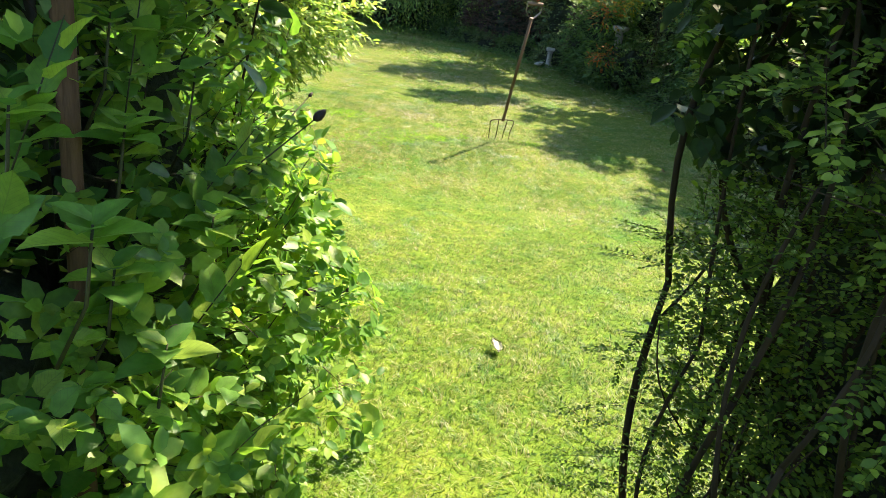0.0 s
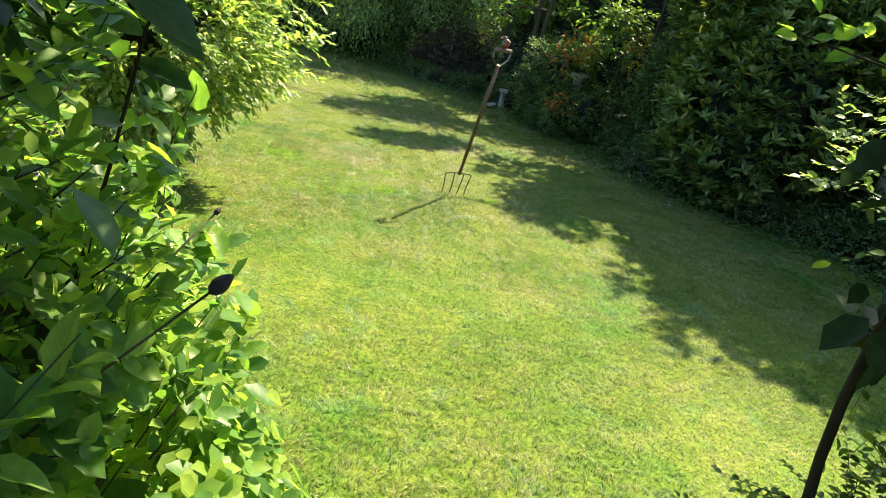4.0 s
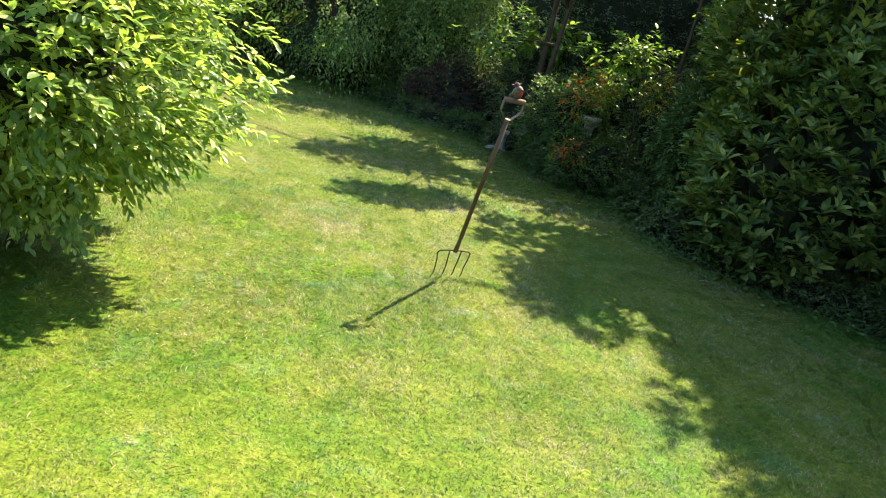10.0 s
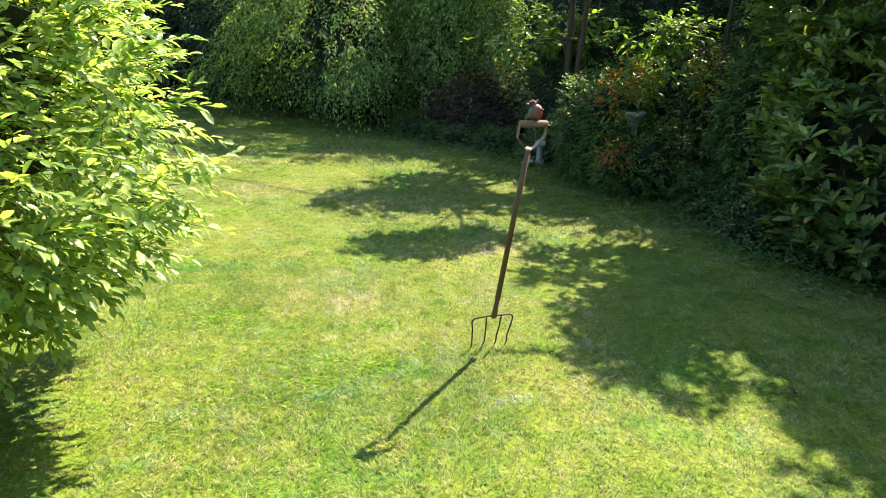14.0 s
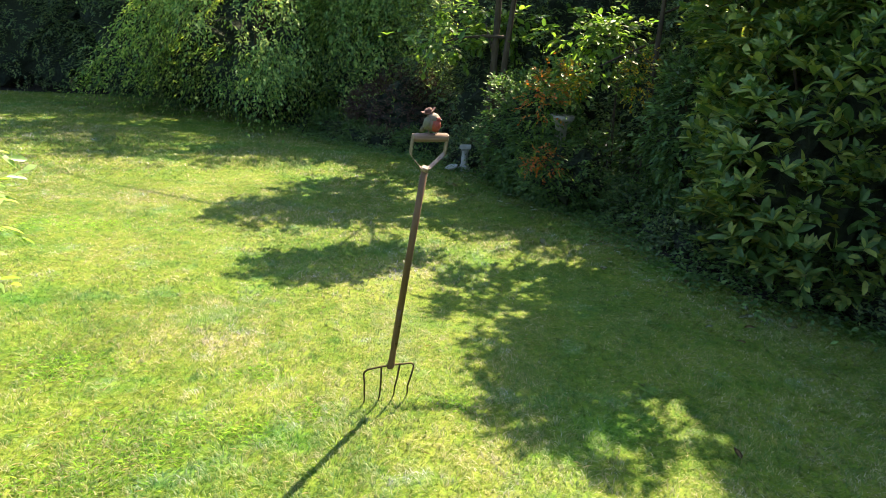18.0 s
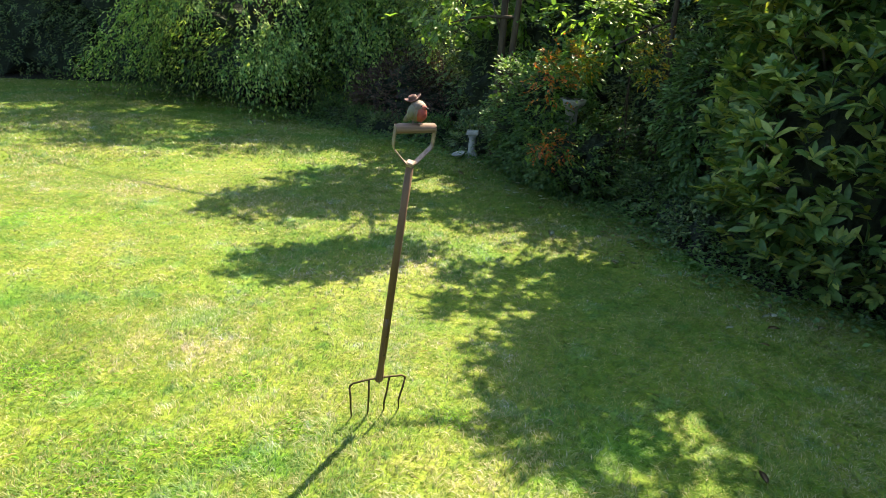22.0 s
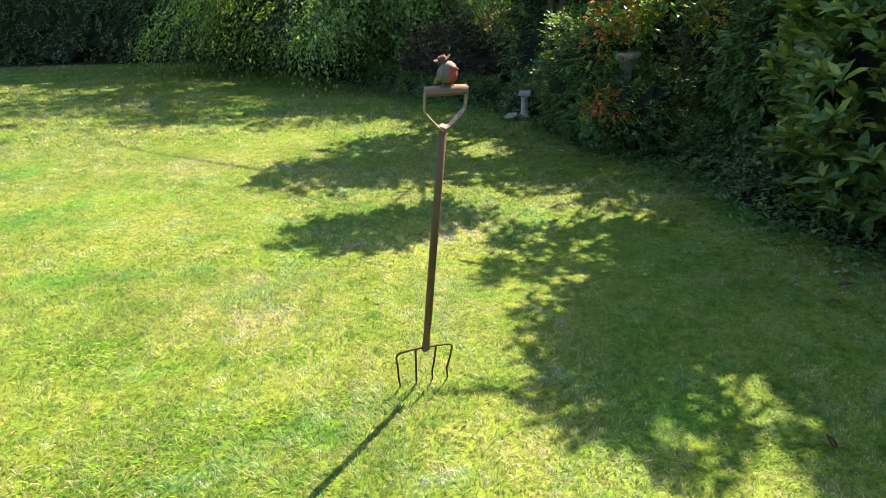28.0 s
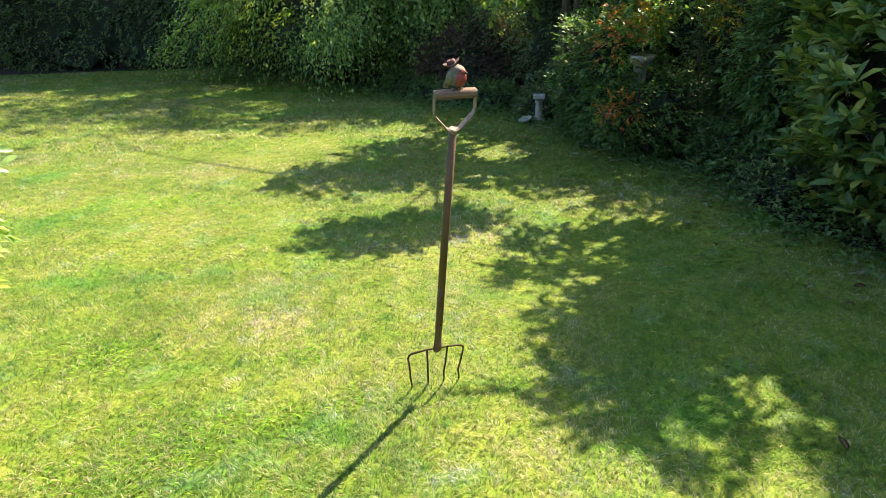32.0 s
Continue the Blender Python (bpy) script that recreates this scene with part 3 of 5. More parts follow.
def lathe(profile, sides=24, squash=1.0, bm=None, at=(0, 0, 0)):
    """A turned body from (radius, height) pairs."""
    bm = bm or bmesh.new()
    rings = [[bm.verts.new((at[0] + r * math.cos(2 * math.pi * k / sides), at[1] + squash * r * math.sin(2 * math.pi * k / sides), at[2] + z)) for k in range(sides)] for r, z in profile]
    for p, q in zip(rings, rings[1:]):
        for k in range(sides):
            bm.faces.new((p[k], p[(k + 1) % sides], q[(k + 1) % sides], q[k]))
    bm.faces.new(rings[0][::-1])
    bm.faces.new(rings[-1])
    return bm


def ball(bm, m, detail=3):
    return bmesh.ops.create_icosphere(bm, subdivisions=detail, radius=1, matrix=m)["verts"]


TOP = 1.032


def strap_band(k):
    """A flat bent metal band: down beside the grip, then slanting in to the shaft."""
    path = [(0.0615, TOP + 0.010), (0.0625, TOP - 0.02), (0.0620, TOP - 0.056), (0.0585, TOP - 0.066), (0.020, TOP - 0.111), (0.012, TOP - 0.116), (0.002, TOP - 0.116)]
    bm = bmesh.new()
    rings = []
    for i, (x, z) in enumerate(path):
        (x0, z0), (x1, z1) = path[max(i - 1, 0)], path[min(i + 1, len(path) - 1)]
        d = Vector((x1 - x0, 0, z1 - z0)).normalized()
        n = Vector((d.z, 0, -d.x)) * 0.0016
        rings.append([bm.verts.new((k * (x + sx * n.x), sy * 0.0105, z + sx * n.z)) for sx, sy in ((-1, -1), (1, -1), (1, 1), (-1, 1))])
    for p, q in zip(rings, rings[1:]):
        for c in range(4):
            bm.faces.new((p[c], p[(c + 1) % 4], q[(c + 1) % 4], q[c]))
    bm.faces.new(rings[0][::-1])
    bm.faces.new(rings[-1])
    bmesh.ops.recalc_face_normals(bm, faces=bm.faces[:])
    return bm


part("shaft", tube([(0, 0, 0.10), (0, 0.004, 0.5), (0, 0, TOP - 0.112)], [0.0135, 0.0130, 0.0120], 12), M_SHAFT, fork)
part("socket", tube([(0, 0, -0.006), (0, 0, 0.0), (0, 0, 0.03), (0, 0, 0.08), (0, 0, 0.24), (0, 0, 0.30)], [0.0205, 0.0205, 0.0180, 0.0158, 0.0142, 0.0133], 14, 0.72), M_SHAFT, fork, "flared brown painted socket")
for z in (0.13, 0.22):
    part("rivet", lathe([(0.0035, -0.002), (0.0035, 0.0), (0.002, 0.0015)], 8), M_IRON, fork).matrix_basis = Matrix.Translation((0, -0.0145 if z > 0.2 else -0.0152, z)) @ Matrix.Rotation(radians(90), 4, "X")
part("grip", tube([(-0.062, 0, TOP), (-0.059, 0, TOP), (-0.03, 0, TOP), (0.03, 0, TOP), (0.059, 0, TOP), (0.062, 0, TOP)], [0.011, 0.0142, 0.0150, 0.0150, 0.0142, 0.011], 16), M_GRIP, fork, "weathered striped wooden grip")
for k in (-1, 1):
    part("strap", strap_band(k), M_STRAP, fork, "worn metal strap", smooth=False)
part("ferrule", tube([(0, 0, TOP - 0.128), (0, 0, TOP - 0.124), (0, 0, TOP - 0.114), (0, 0, TOP - 0.111)], [0.013, 0.0165, 0.0195, 0.016], 4), M_STRAP, fork, smooth=False).rotation_euler = (0, 0, radians(45))
head = part("crossbar", tube([(-0.112, 0.002, -0.034), (-0.110, 0, -0.018), (-0.100, 0, -0.008), (-0.04, 0, 0), (0.04, 0, 0), (0.090, 0, -0.004), (0.102, 0, -0.014), (0.105, 0.002, -0.030)], 0.0042, 8), M_IRON, fork)
for x, z0, mid, tip in ((-0.112, -0.032, -0.105, -0.088), (-0.040, 0, -0.036, -0.024), (0.040, 0, 0.027, 0.041), (0.105, -0.028, 0.085, 0.104)):
    part("tine", tube([(x, 0.001, z0), (x + (mid - x) * 0.55, -0.012, -0.07), (mid, -0.016, -0.12), (tip + (mid - tip) * 0.5, -0.006, -0.165), (tip, 0.012, -0.20), (tip, 0.022, -0.235)], [0.0042, 0.0040, 0.0038, 0.0034, 0.0030, 0.0016], 8), M_IRON, head)



# the painted bird figure with its hat
M_FIGURE = plain_material("painted_grey_brown", (0.16, 0.12, 0.09), (0.30, 0.23, 0.18), 90, 0.6, 0.3)
M_BREAST = plain_material("painted_red", (0.30, 0.05, 0.035), (0.45, 0.09, 0.06), 90, 0.55, 0.3)
M_HAT = plain_material("painted_brown", (0.09, 0.03, 0.02), (0.18, 0.065, 0.04), 90, 0.6, 0.3)
M_DARK = plain_material("painted_black", (0.01, 0.01, 0.01), (0.02, 0.018, 0.016), 90, 0.4, 0.1)
bm = bmesh.new()


def blob(at, size, turn, slot, detail=3):
    vs = set(ball(bm, Matrix.LocRotScale(at, Euler([radians(q) for q in turn]), size), detail))
    for f in bm.faces:
        if f.verts[0] in vs:
            f.material_index = slot


blob((0, 0, 0.050), (0.041, 0.038, 0.043), (0, 8, 0), 0)              # body
blob((0.006, -0.003, 0.072), (0.036, 0.034, 0.030), (0, 18, 0), 0)    # head, sunk into the body
blob((0.014, -0.012, 0.046), (0.030, 0.029, 0.037), (0, -6, 0), 1)    # breast
blob((0.022, -0.016, 0.070), (0.020, 0.019, 0.018), (0, 10, 0), 1)    # face
blob((-0.026, -0.012, 0.052), (0.016, 0.028, 0.033), (8, 12, 16), 4)  # wing
blob((0.016, 0.028, 0.052), (0.028, 0.014, 0.033), (0, 12, 10), 4)
blob((-0.036, 0.024, 0.026), (0.013, 0.012, 0.034), (0, 42, -30), 4)  # tail
blob((0.041, -0.026, 0.070), (0.010, 0.005, 0.0045), (0, 18, -35), 3, 2)  # beak
blob((0.018, -0.035, 0.080), (0.0032, 0.0032, 0.0032), (0, 0, 0), 3, 2)
blob((0.040, -0.008, 0.080), (0.0032, 0.0032, 0.0032), (0, 0, 0), 3, 2)
for x in (-0.016, 0.018):
    for k in (-1, 0, 1):
        blob((x + 0.005 * k, -0.020, 0.002), (0.0025, 0.012, 0.003), (0, 0, -22 * k), 5, 2)
    blob((x, -0.010, 0.009), (0.0032, 0.0032, 0.012), (0, 0, 0), 5, 2)
brim = [(0.001, 0.0), (0.022, -0.001), (0.034, 0.003), (0.038, 0.008), (0.035, 0.009), (0.021, 0.004), (0.020, 0.014), (0.0165, 0.026), (0.010, 0.025), (0.001, 0.020)]
before = set(bm.verts)
lathe(brim, 24, 0.8, bm)
hat = [v for v in bm.verts if v not in before]
tip = Matrix.Translation((-0.016, 0.010, 0.096)) @ Matrix.Rotation(radians(-20), 4, "Y") @ Matrix.Rotation(radians(10), 4, "X")
for v in hat:
    v.co.z += 9.0 * v.co.x * v.co.x if abs(v.co.x) > 0.015 and v.co.z < 0.011 else 0
    v.co = tip @ v.co
for f in bm.faces:
    if f.verts[0] in set(hat):
        f.material_index = 2
bird = part("bird_figurine", bm, M_FIGURE, None)
M_WING = plain_material("painted_grey_green", (0.15, 0.14, 0.085), (0.27, 0.25, 0.17), 90, 0.6, 0.3)
M_FOOT = plain_material("painted_pink", (0.26, 0.16, 0.12), (0.38, 0.25, 0.19), 90, 0.6, 0.2)
for m in (M_BREAST, M_HAT, M_DARK, M_WING, M_FOOT):
    bird.data.materials.append(m)
top_of_grip = fork.matrix_world @ Vector((0.003, 0, TOP)) + Vector((0, 0, 0.0135))
bird.matrix_world = Matrix.Translation(top_of_grip) @ Matrix.Scale(0.67, 4)
tagged(bird, "painted bird figurine with red breast and brown hat on the grip", "figurine")

# ---- ornaments in the border ----
M_STONE = plain_material("grey_statue_stone", (0.21, 0.24, 0.185), (0.42, 0.45, 0.35), 40, 0.85, 0.5)
M_WHITE = plain_material("weathered_white_stone", (0.38, 0.37, 0.34), (0.68, 0.67, 0.62), 40, 0.85, 0.4)

pedestal = tagged(empty("pedestal", (1.27, 11.75, 0)), "small weathered white stone pedestal at the lawn's edge", "pedestal")
part("column", lathe([(0.07, -0.02), (0.07, 0.04), (0.050, 0.055), (0.041, 0.08), (0.038, 0.21), (0.046, 0.235), (0.046, 0.24)], 20), M_WHITE, pedestal)
cap = part("capital", lathe([(0.048, 0.24), (0.065, 0.255), (0.092, 0.265), (0.092, 0.30), (0.086, 0.306)], 4), M_WHITE, pedestal, smooth=False)
cap.rotation_euler = (0, 0, radians(35))
broken = tagged(part("broken_dish", lathe([(0.02, 0.0), (0.06, 0.005), (0.11, 0.035), (0.12, 0.06), (0.112, 0.06), (0.1, 0.042), (0.05, 0.016), (0.01, 0.012)], 22), M_WHITE, None), "broken white stone dish tipped on the ground", "dish")
broken.matrix_world = pose(1.12, 11.64, 0.03, 6, -16, 0) @ Matrix.Scale(0.62, 4)
bath = tagged(empty("bird_bath", (1.99, 10.2, -0.03)), "white stone bird bath among berry leaves", "bird bath")
part("column", lathe([(0.11, -0.02), (0.11, 0.05), (0.06, 0.09), (0.05, 0.5), (0.06, 0.82), (0.07, 0.82)], 20), M_WHITE, bath)
part("bowl", lathe([(0.05, 0.81), (0.09, 0.825), (0.115, 0.86), (0.125, 0.89), (0.115, 0.89), (0.09, 0.865), (0.02, 0.845)], 26), M_WHITE, bath)

# the statue, one plain weathered figure on a block, its weight on one leg
bm = bmesh.new()
body = [(0.10, 0.0, -0.008, 0.8), (0.105, 0.04, -0.018, 0.8), (0.095, 0.16, -0.043, 0.8), (0.085, 0.30, -0.063, 0.8), (0.082, 0.42, -0.057, 0.75), (0.083, 0.54, -0.043, 0.72), (0.088, 0.61, -0.03, 0.7), (0.082, 0.66, -0.028, 0.7), (0.068, 0.71, -0.025, 0.7),
        (0.072, 0.75, -0.02, 0.7), (0.086, 0.79, -0.015, 0.68), (0.094, 0.825, -0.014, 0.6), (0.082, 0.847, -0.012, 0.55), (0.045, 0.862, -0, 0.7), (0.029, 0.872, 0.007, 1), (0.026, 0.90, 0.017, 1)]
rings = []
for r, z, dx, flat in body:
    fold = 0.09 if z < 0.6 else 0.045 if z < 0.7 else 0.0
    rings.append([bm.verts.new((dx + r * (1 + fold * math.sin(9 * a + 4 * z)) * math.cos(a), flat * r * (1 + fold * math.sin(9 * a + 4 * z)) * math.sin(a), z)) for a in [2 * math.pi * k / 36 for k in range(36)]])
for p, q in zip(rings, rings[1:]):
    for k in range(36):
        bm.faces.new((p[k], p[(k + 1) % 36], q[(k + 1) % 36], q[k]))
bm.faces.new(rings[-1])
ball(bm, Matrix.LocRotScale((0.019, -0.012, 0.930), None, (0.040, 0.045, 0.050)))
ball(bm, Matrix.LocRotScale((0.019, 0.006, 0.953), None, (0.050, 0.050, 0.036)))
ball(bm, Matrix.LocRotScale((0.016, -0.058, 0.925), None, (0.006, 0.009, 0.012)))
for x in (-0.097, 0.078):
    ball(bm, Matrix.LocRotScale((x, 0.0, 0.818), None, (0.034, 0.036, 0.036)))
swags = ([(-0.103, -0.03, 0.66), (-0.059, -0.075, 0.665), (-0.015, -0.07, 0.69), (0.039, -0.04, 0.715)], [(-0.09, -0.04, 0.63), (-0.038, -0.075, 0.62), (0.012, -0.07, 0.66), (0.042, -0.03, 0.70)], [(-0.02, -0.072, 0.67), (-0.008, -0.075, 0.58), (-0.015, -0.075, 0.45), (-0.023, -0.075, 0.32)])
arms = ([(-0.098, 0, 0.82), (-0.113, -0.01, 0.74), (-0.13, -0.03, 0.67), (-0.166, -0.05, 0.595), (-0.17, -0.05, 0.55)], [(0.077, 0, 0.82), (0.11, 0.01, 0.75), (0.115, 0.0, 0.69), (0.072, 0.03, 0.66)])
for pts, radii in [(p, [0.012] * len(p)) for p in swags] + [(p, [0.032, 0.029, 0.024, 0.019, 0.015][:len(p)]) for p in arms]:
    arm = tube(pts, radii, 10)
    arm.to_mesh(me := bpy.data.meshes.new("arm"))
    bm.from_mesh(me)
    arm.free()
    bpy.data.meshes.remove(me)
ball(bm, Matrix.LocRotScale((-0.169, -0.05, 0.535), None, (0.020, 0.016, 0.032)))
base = bmesh.new()
lathe([(0.19, -0.28), (0.19, -0.03), (0.17, -0.01), (0.16, 0.004)], 4, 1.0, base)
base.transform(Matrix.Translation((-0.008, 0, 0)))
base.to_mesh(me := bpy.data.meshes.new("base"))
bm.from_mesh(me)
base.free()
bpy.data.meshes.remove(me)
statue = tagged(part("statue", bm, M_STONE, None), "grey stone garden statue of a draped standing figure among shrubs", "statue")
statue.matrix_world = pose(4.575, 7.255, 0.295, 0, 0, -32)

# ---- the golden shrub on the lawn ----
bush("golden_shrub", "rounded yellow-green shrub with arching leafy shoots, on the lawn", "shrub", (-2.0, 5.3, 1.35), (0.98, 0.98, 1.0), M_SPRAY, 5400, 0.066, 8, 0.45, 0.15, 0.24, 3,
     inner=0.58, droop=0.2, kind="oval", lean=(0.15, 0, 0.35), singles=300, face=(-0.6, 4.6, 1.2), lump=0.15, deep=0.42, jitter=0.28, spread=0.6, wild=0.5)

# ---- the border of shrubs along the lawn ----
bush("laurel_shrub", "large dark glossy laurel shrub at the lawn's edge", "shrub", (3.38, 8.05, 1.1), (0.92, 0.98, 1.2), M_LAUREL, 1500, 0.12, 6, 0.46, 0.13, 0.14, 21, kind="oval", singles=300, face=(2.0, 6.8, 1.2), lean=(0, 0, 0.7), inner=0.6, droop=0.02, spread=0.65, jitter=0.25)
bush("tall_laurel", "tall dark laurel shrub behind the lower one", "shrub", (3.55, 8.5, 2.15), (1.05, 1.1, 1.15), M_LAUREL, 1700, 0.12, 6, 0.46, 0.14, 0.3, 23, kind="oval", inner=0.5, lean=(0, 0, 0.6), droop=0.02, spread=0.65, jitter=0.25)
laurel, tall = bpy.data.objects["laurel_shrub"], bpy.data.objects["tall_laurel"]
p, d = shell(520, np.array((0, 0, 1.1)), (1.0, 1.05, 1.28), 0.15, 21, 0.16, 0.2, side=(-0.5, -0.6, 0.2))
rosettes(laurel, p, d * 0.55 + np.array((0, 0, 0.9)) + rng.normal(0, 0.25, d.shape), 0.135, 7, M_LAUREL, slim=0.32, rise=0.55)
p, d = shell(420, np.array((0, 0, 2.15)), (1.1, 1.15, 1.2), 0.6, 23, 0.16, 0.2, side=(-0.5, -0.6, 0.0))
rosettes(tall, p, d * 0.55 + np.array((0, 0, 0.9)) + rng.normal(0, 0.3, d.shape), 0.125, 7, M_LAUREL, slim=0.34, rise=0.45)
# sprays above the view, added for the shade they cast on the lawn
for c, r, n in (((2.5, 7.72, 2.75), (0.22, 0.25, 0.25), 100), ((2.8, 7.47, 3.0), (0.17, 0.17, 0.15), 45), ((2.5, 8.05, 2.6), (0.25, 0.3, 0.4), 110), ((2.68, 8.5, 2.95), (0.3, 0.5, 0.25), 130), ((2.85, 8.05, 2.9), (0.35, 0.3, 0.25), 130), ((2.10, 7.76, 2.9), (0.06, 0.05, 0.04), 5)):
    p, d = shell(n, np.array(c) - np.array(tall.location), r, 1.5, 25, 0.25, 0.8)
    dress(tall, p, d + rng.normal(0, 0.4, d.shape), 0.16 * rng.uniform(0.6, 1.3, n), M_LAUREL, 0.11, 6, 0.36, kind="oval")
    bm = bmesh.new()
    stick(bm, (0, 0, 1.6), np.array(c) - np.array(tall.location), 0.018, 0.006, 6, 0.05, 5, int(c[0] * 100))
    part("limb", bm, M_BARK, tall)
bush("laurel_shrub", "dark glossy laurel shrub beside the statue", "shrub", (4.95, 5.5, 1.2), (0.75, 0.85, 1.3), M_LAUREL, 1500, 0.09, 6, 0.36, 0.15, 0.12, 22, kind="oval")
bush("hedge_shrub", "tall dark hedge shrub behind the border", "hedge", (6.5, 7.3, 2.3), (1.5, 2.6, 3.2), M_HEDGE, 5000, 0.07, 5, 0.45, 0.18, 0.05, 45, inner=0.85)
bush("hedge_shrub", "tall dark hedge shrub behind the border", "hedge", (5.2, 10.6, 2.5), (1.5, 2.0, 3.1), M_HEDGE, 4500, 0.07, 5, 0.45, 0.18, 0.05, 46)
bush("hedge_shrub", "tall dark hedge shrub behind the border", "hedge", (3.2, 13.5, 1.6), (2.2, 0.95, 1.9), M_HEDGE, 5500, 0.07, 5, 0.45, 0.18, 0.05, 44)
bush("hedge_shrub", "tall dark hedge shrub behind the border", "hedge", (5.6, 2.2, 1.6), (1.2, 2.4, 1.8), M_HEDGE, 2500, 0.08, 5, 0.45, 0.18, 0.05, 47)
bush("dark_shrub", "dark leafy shrub behind the statue", "shrub", (4.75, 8.35, 1.0), (0.75, 0.6, 1.3), M_HEDGE, 2200, 0.08, 5, 0.45, 0.16, 0.05, 63)
for x, y, r, h in ((4.25, 6.75, 0.35, 0.42), (4.65, 6.75, 0.36, 0.5), (5.05, 6.75, 0.38, 0.55), (4.4, 6.25, 0.35, 0.4), (4.15, 7.35, 0.3, 0.45)):
    bush("leafy_plant", "low broad-leaved plant in front of the statue", "plant", (x, y, 0.12), (r, r, h), M_GROUND, 420, 0.075, 4, 0.5, 0.14, 0.02, int(x * 100), inner=0.45, stems=1, group="plants round the statue")
bush("dark_shrub", "dark leafy shrub behind the young tree", "shrub", (1.95, 12.75, 0.9), (0.85, 0.5, 1.1), M_HEDGE, 1500, 0.075, 5, 0.45, 0.16, 0.05, 64)
bush("dark_shrub", "dark leafy shrub behind the purple one", "shrub", (0.25, 14.9, 0.8), (0.9, 0.5, 1.0), M_HEDGE, 1500, 0.075, 5, 0.45, 0.16, 0.05, 69)
bush("dark_shrub", "low dark leafy shrub under the weeping tree", "shrub", (-2.9, 16.7, 0.45), (1.1, 0.5, 0.75), M_HEDGE, 1500, 0.075, 5, 0.45, 0.16, 0.05, 75)
bush("dark_shrub", "dark leafy shrub at the back of the hollow", "shrub", (3.35, 10.75, 0.6), (0.65, 0.5, 0.85), M_HEDGE, 1300, 0.075, 5, 0.45, 0.16, 0.05, 76)
bush("purple_shrub", "dark purple-leaved shrub in the border", "shrub", (0.75, 13.9, 0.4), (1.0, 0.7, 0.55), M_PURPLE, 2500, 0.055, 5, 0.4, 0.14, 0.04, 43)
bush("ivy_mound", "tall drape of dark green ivy at the lawn's edge", "ivy", (1.82, 10.75, 0.5), (0.42, 0.55, 0.72), M_GROUND, 2300, 0.055, 5, 0.62, 0.12, 0.04, 48, stems=2, lump=0.26)
bush("ivy_mound", "low spreading ivy below the berry shrubs", "ivy", (2.0, 10.15, 0.25), (0.42, 0.4, 0.38), M_GROUND, 1100, 0.05, 5, 0.62, 0.12, 0.04, 50, stems=2, lump=0.3)
bush("leafy_shrub", "mid-green leafy shrub beside the laurel", "shrub", (2.95, 9.25, 0.95), (0.42, 0.45, 0.72), M_GROUND, 1100, 0.075, 6, 0.4, 0.17, 0.3, 49, stems=4, inner=0.6, kind="oval", lump=0.28)
for x, y, r, h in ((2.35, 10.0, 0.2, 0.26), (2.55, 9.6, 0.22, 0.3), (2.75, 9.85, 0.25, 0.36), (2.75, 9.0, 0.2, 0.24), (2.45, 10.4, 0.25, 0.4)):
    bush("woodland_plant", "low sparse green plant in the shaded hollow", "plant", (x, y, 0.08), (r, r, h), M_GROUND, 150, 0.06, 5, 0.5, 0.14, 0.02, int(x * 70 + y * 31), inner=0.0, stems=2, deep=0.7, group="plants in the hollow")
for k, (x, y, h) in enumerate(((2.42, 10.1, 1.3), (2.5, 10.05, 1.15), (2.75, 10.1, 1.5), (2.62, 10.5, 1.6))):
    bm = bmesh.new()
    stick(bm, (0, 0, -0.03), (0.06 * (-1) ** k, 0.02, h), 0.007, 0.003, 6, 0.03, 8, 500 + k)
    tagged(part("sapling_stem", bm, M_BARK, None), "thin bare sapling stem in the shaded hollow", "stem", "sapling stems").location = (x, y, 0)
M_RED = leaf_material("red_berry_leaf", (0.24, 0.18, 0.04), (0.62, 0.14, 0.04), (0.72, 0.28, 0.05), 0.4, 0.45, 0.4)
for c, rr, mat, n, sd, words in (((1.70, 9.85, 1.10), (0.17, 0.16, 0.26), M_RED, 65, 71, "berry shrub with small red and orange leaves"), ((1.95, 9.85, 1.20), (0.15, 0.15, 0.17), M_BERRYLEAF, 70, 73, "berry shrub with bright yellow and orange leaves"),
                               ((2.55, 9.85, 1.25), (0.14, 0.14, 0.22), M_BERRYLEAF, 60, 72, "thin berry shrub with a few yellow leaves"), ((1.74, 9.75, 0.5), (0.2, 0.12, 0.14), M_RED, 55, 74, "low shrub with small red leaves over the ivy")):
    shrub = bush("berry_shrub", words, "shrub", c, rr, mat, n, 0.038, 6, 0.6, 0.09, 0.3, sd, inner=0.0, deep=0.95, stems=0)
    p, d = shell(int(n * 1.1), np.array((0, 0, c[2])), np.array(rr) * 1.15, 0.3, sd + 5, 0.2, 0.9)
    dress(shrub, p, d + rng.normal(0, 0.4, d.shape), 0.1 * rng.uniform(0.6, 1.3, len(p)), M_CHERRY, 0.045, 5, 0.5, kind="oval")


# solid lumps added inside unseen crowns to block sun and sky
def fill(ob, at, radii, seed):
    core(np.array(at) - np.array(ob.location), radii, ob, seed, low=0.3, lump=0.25)


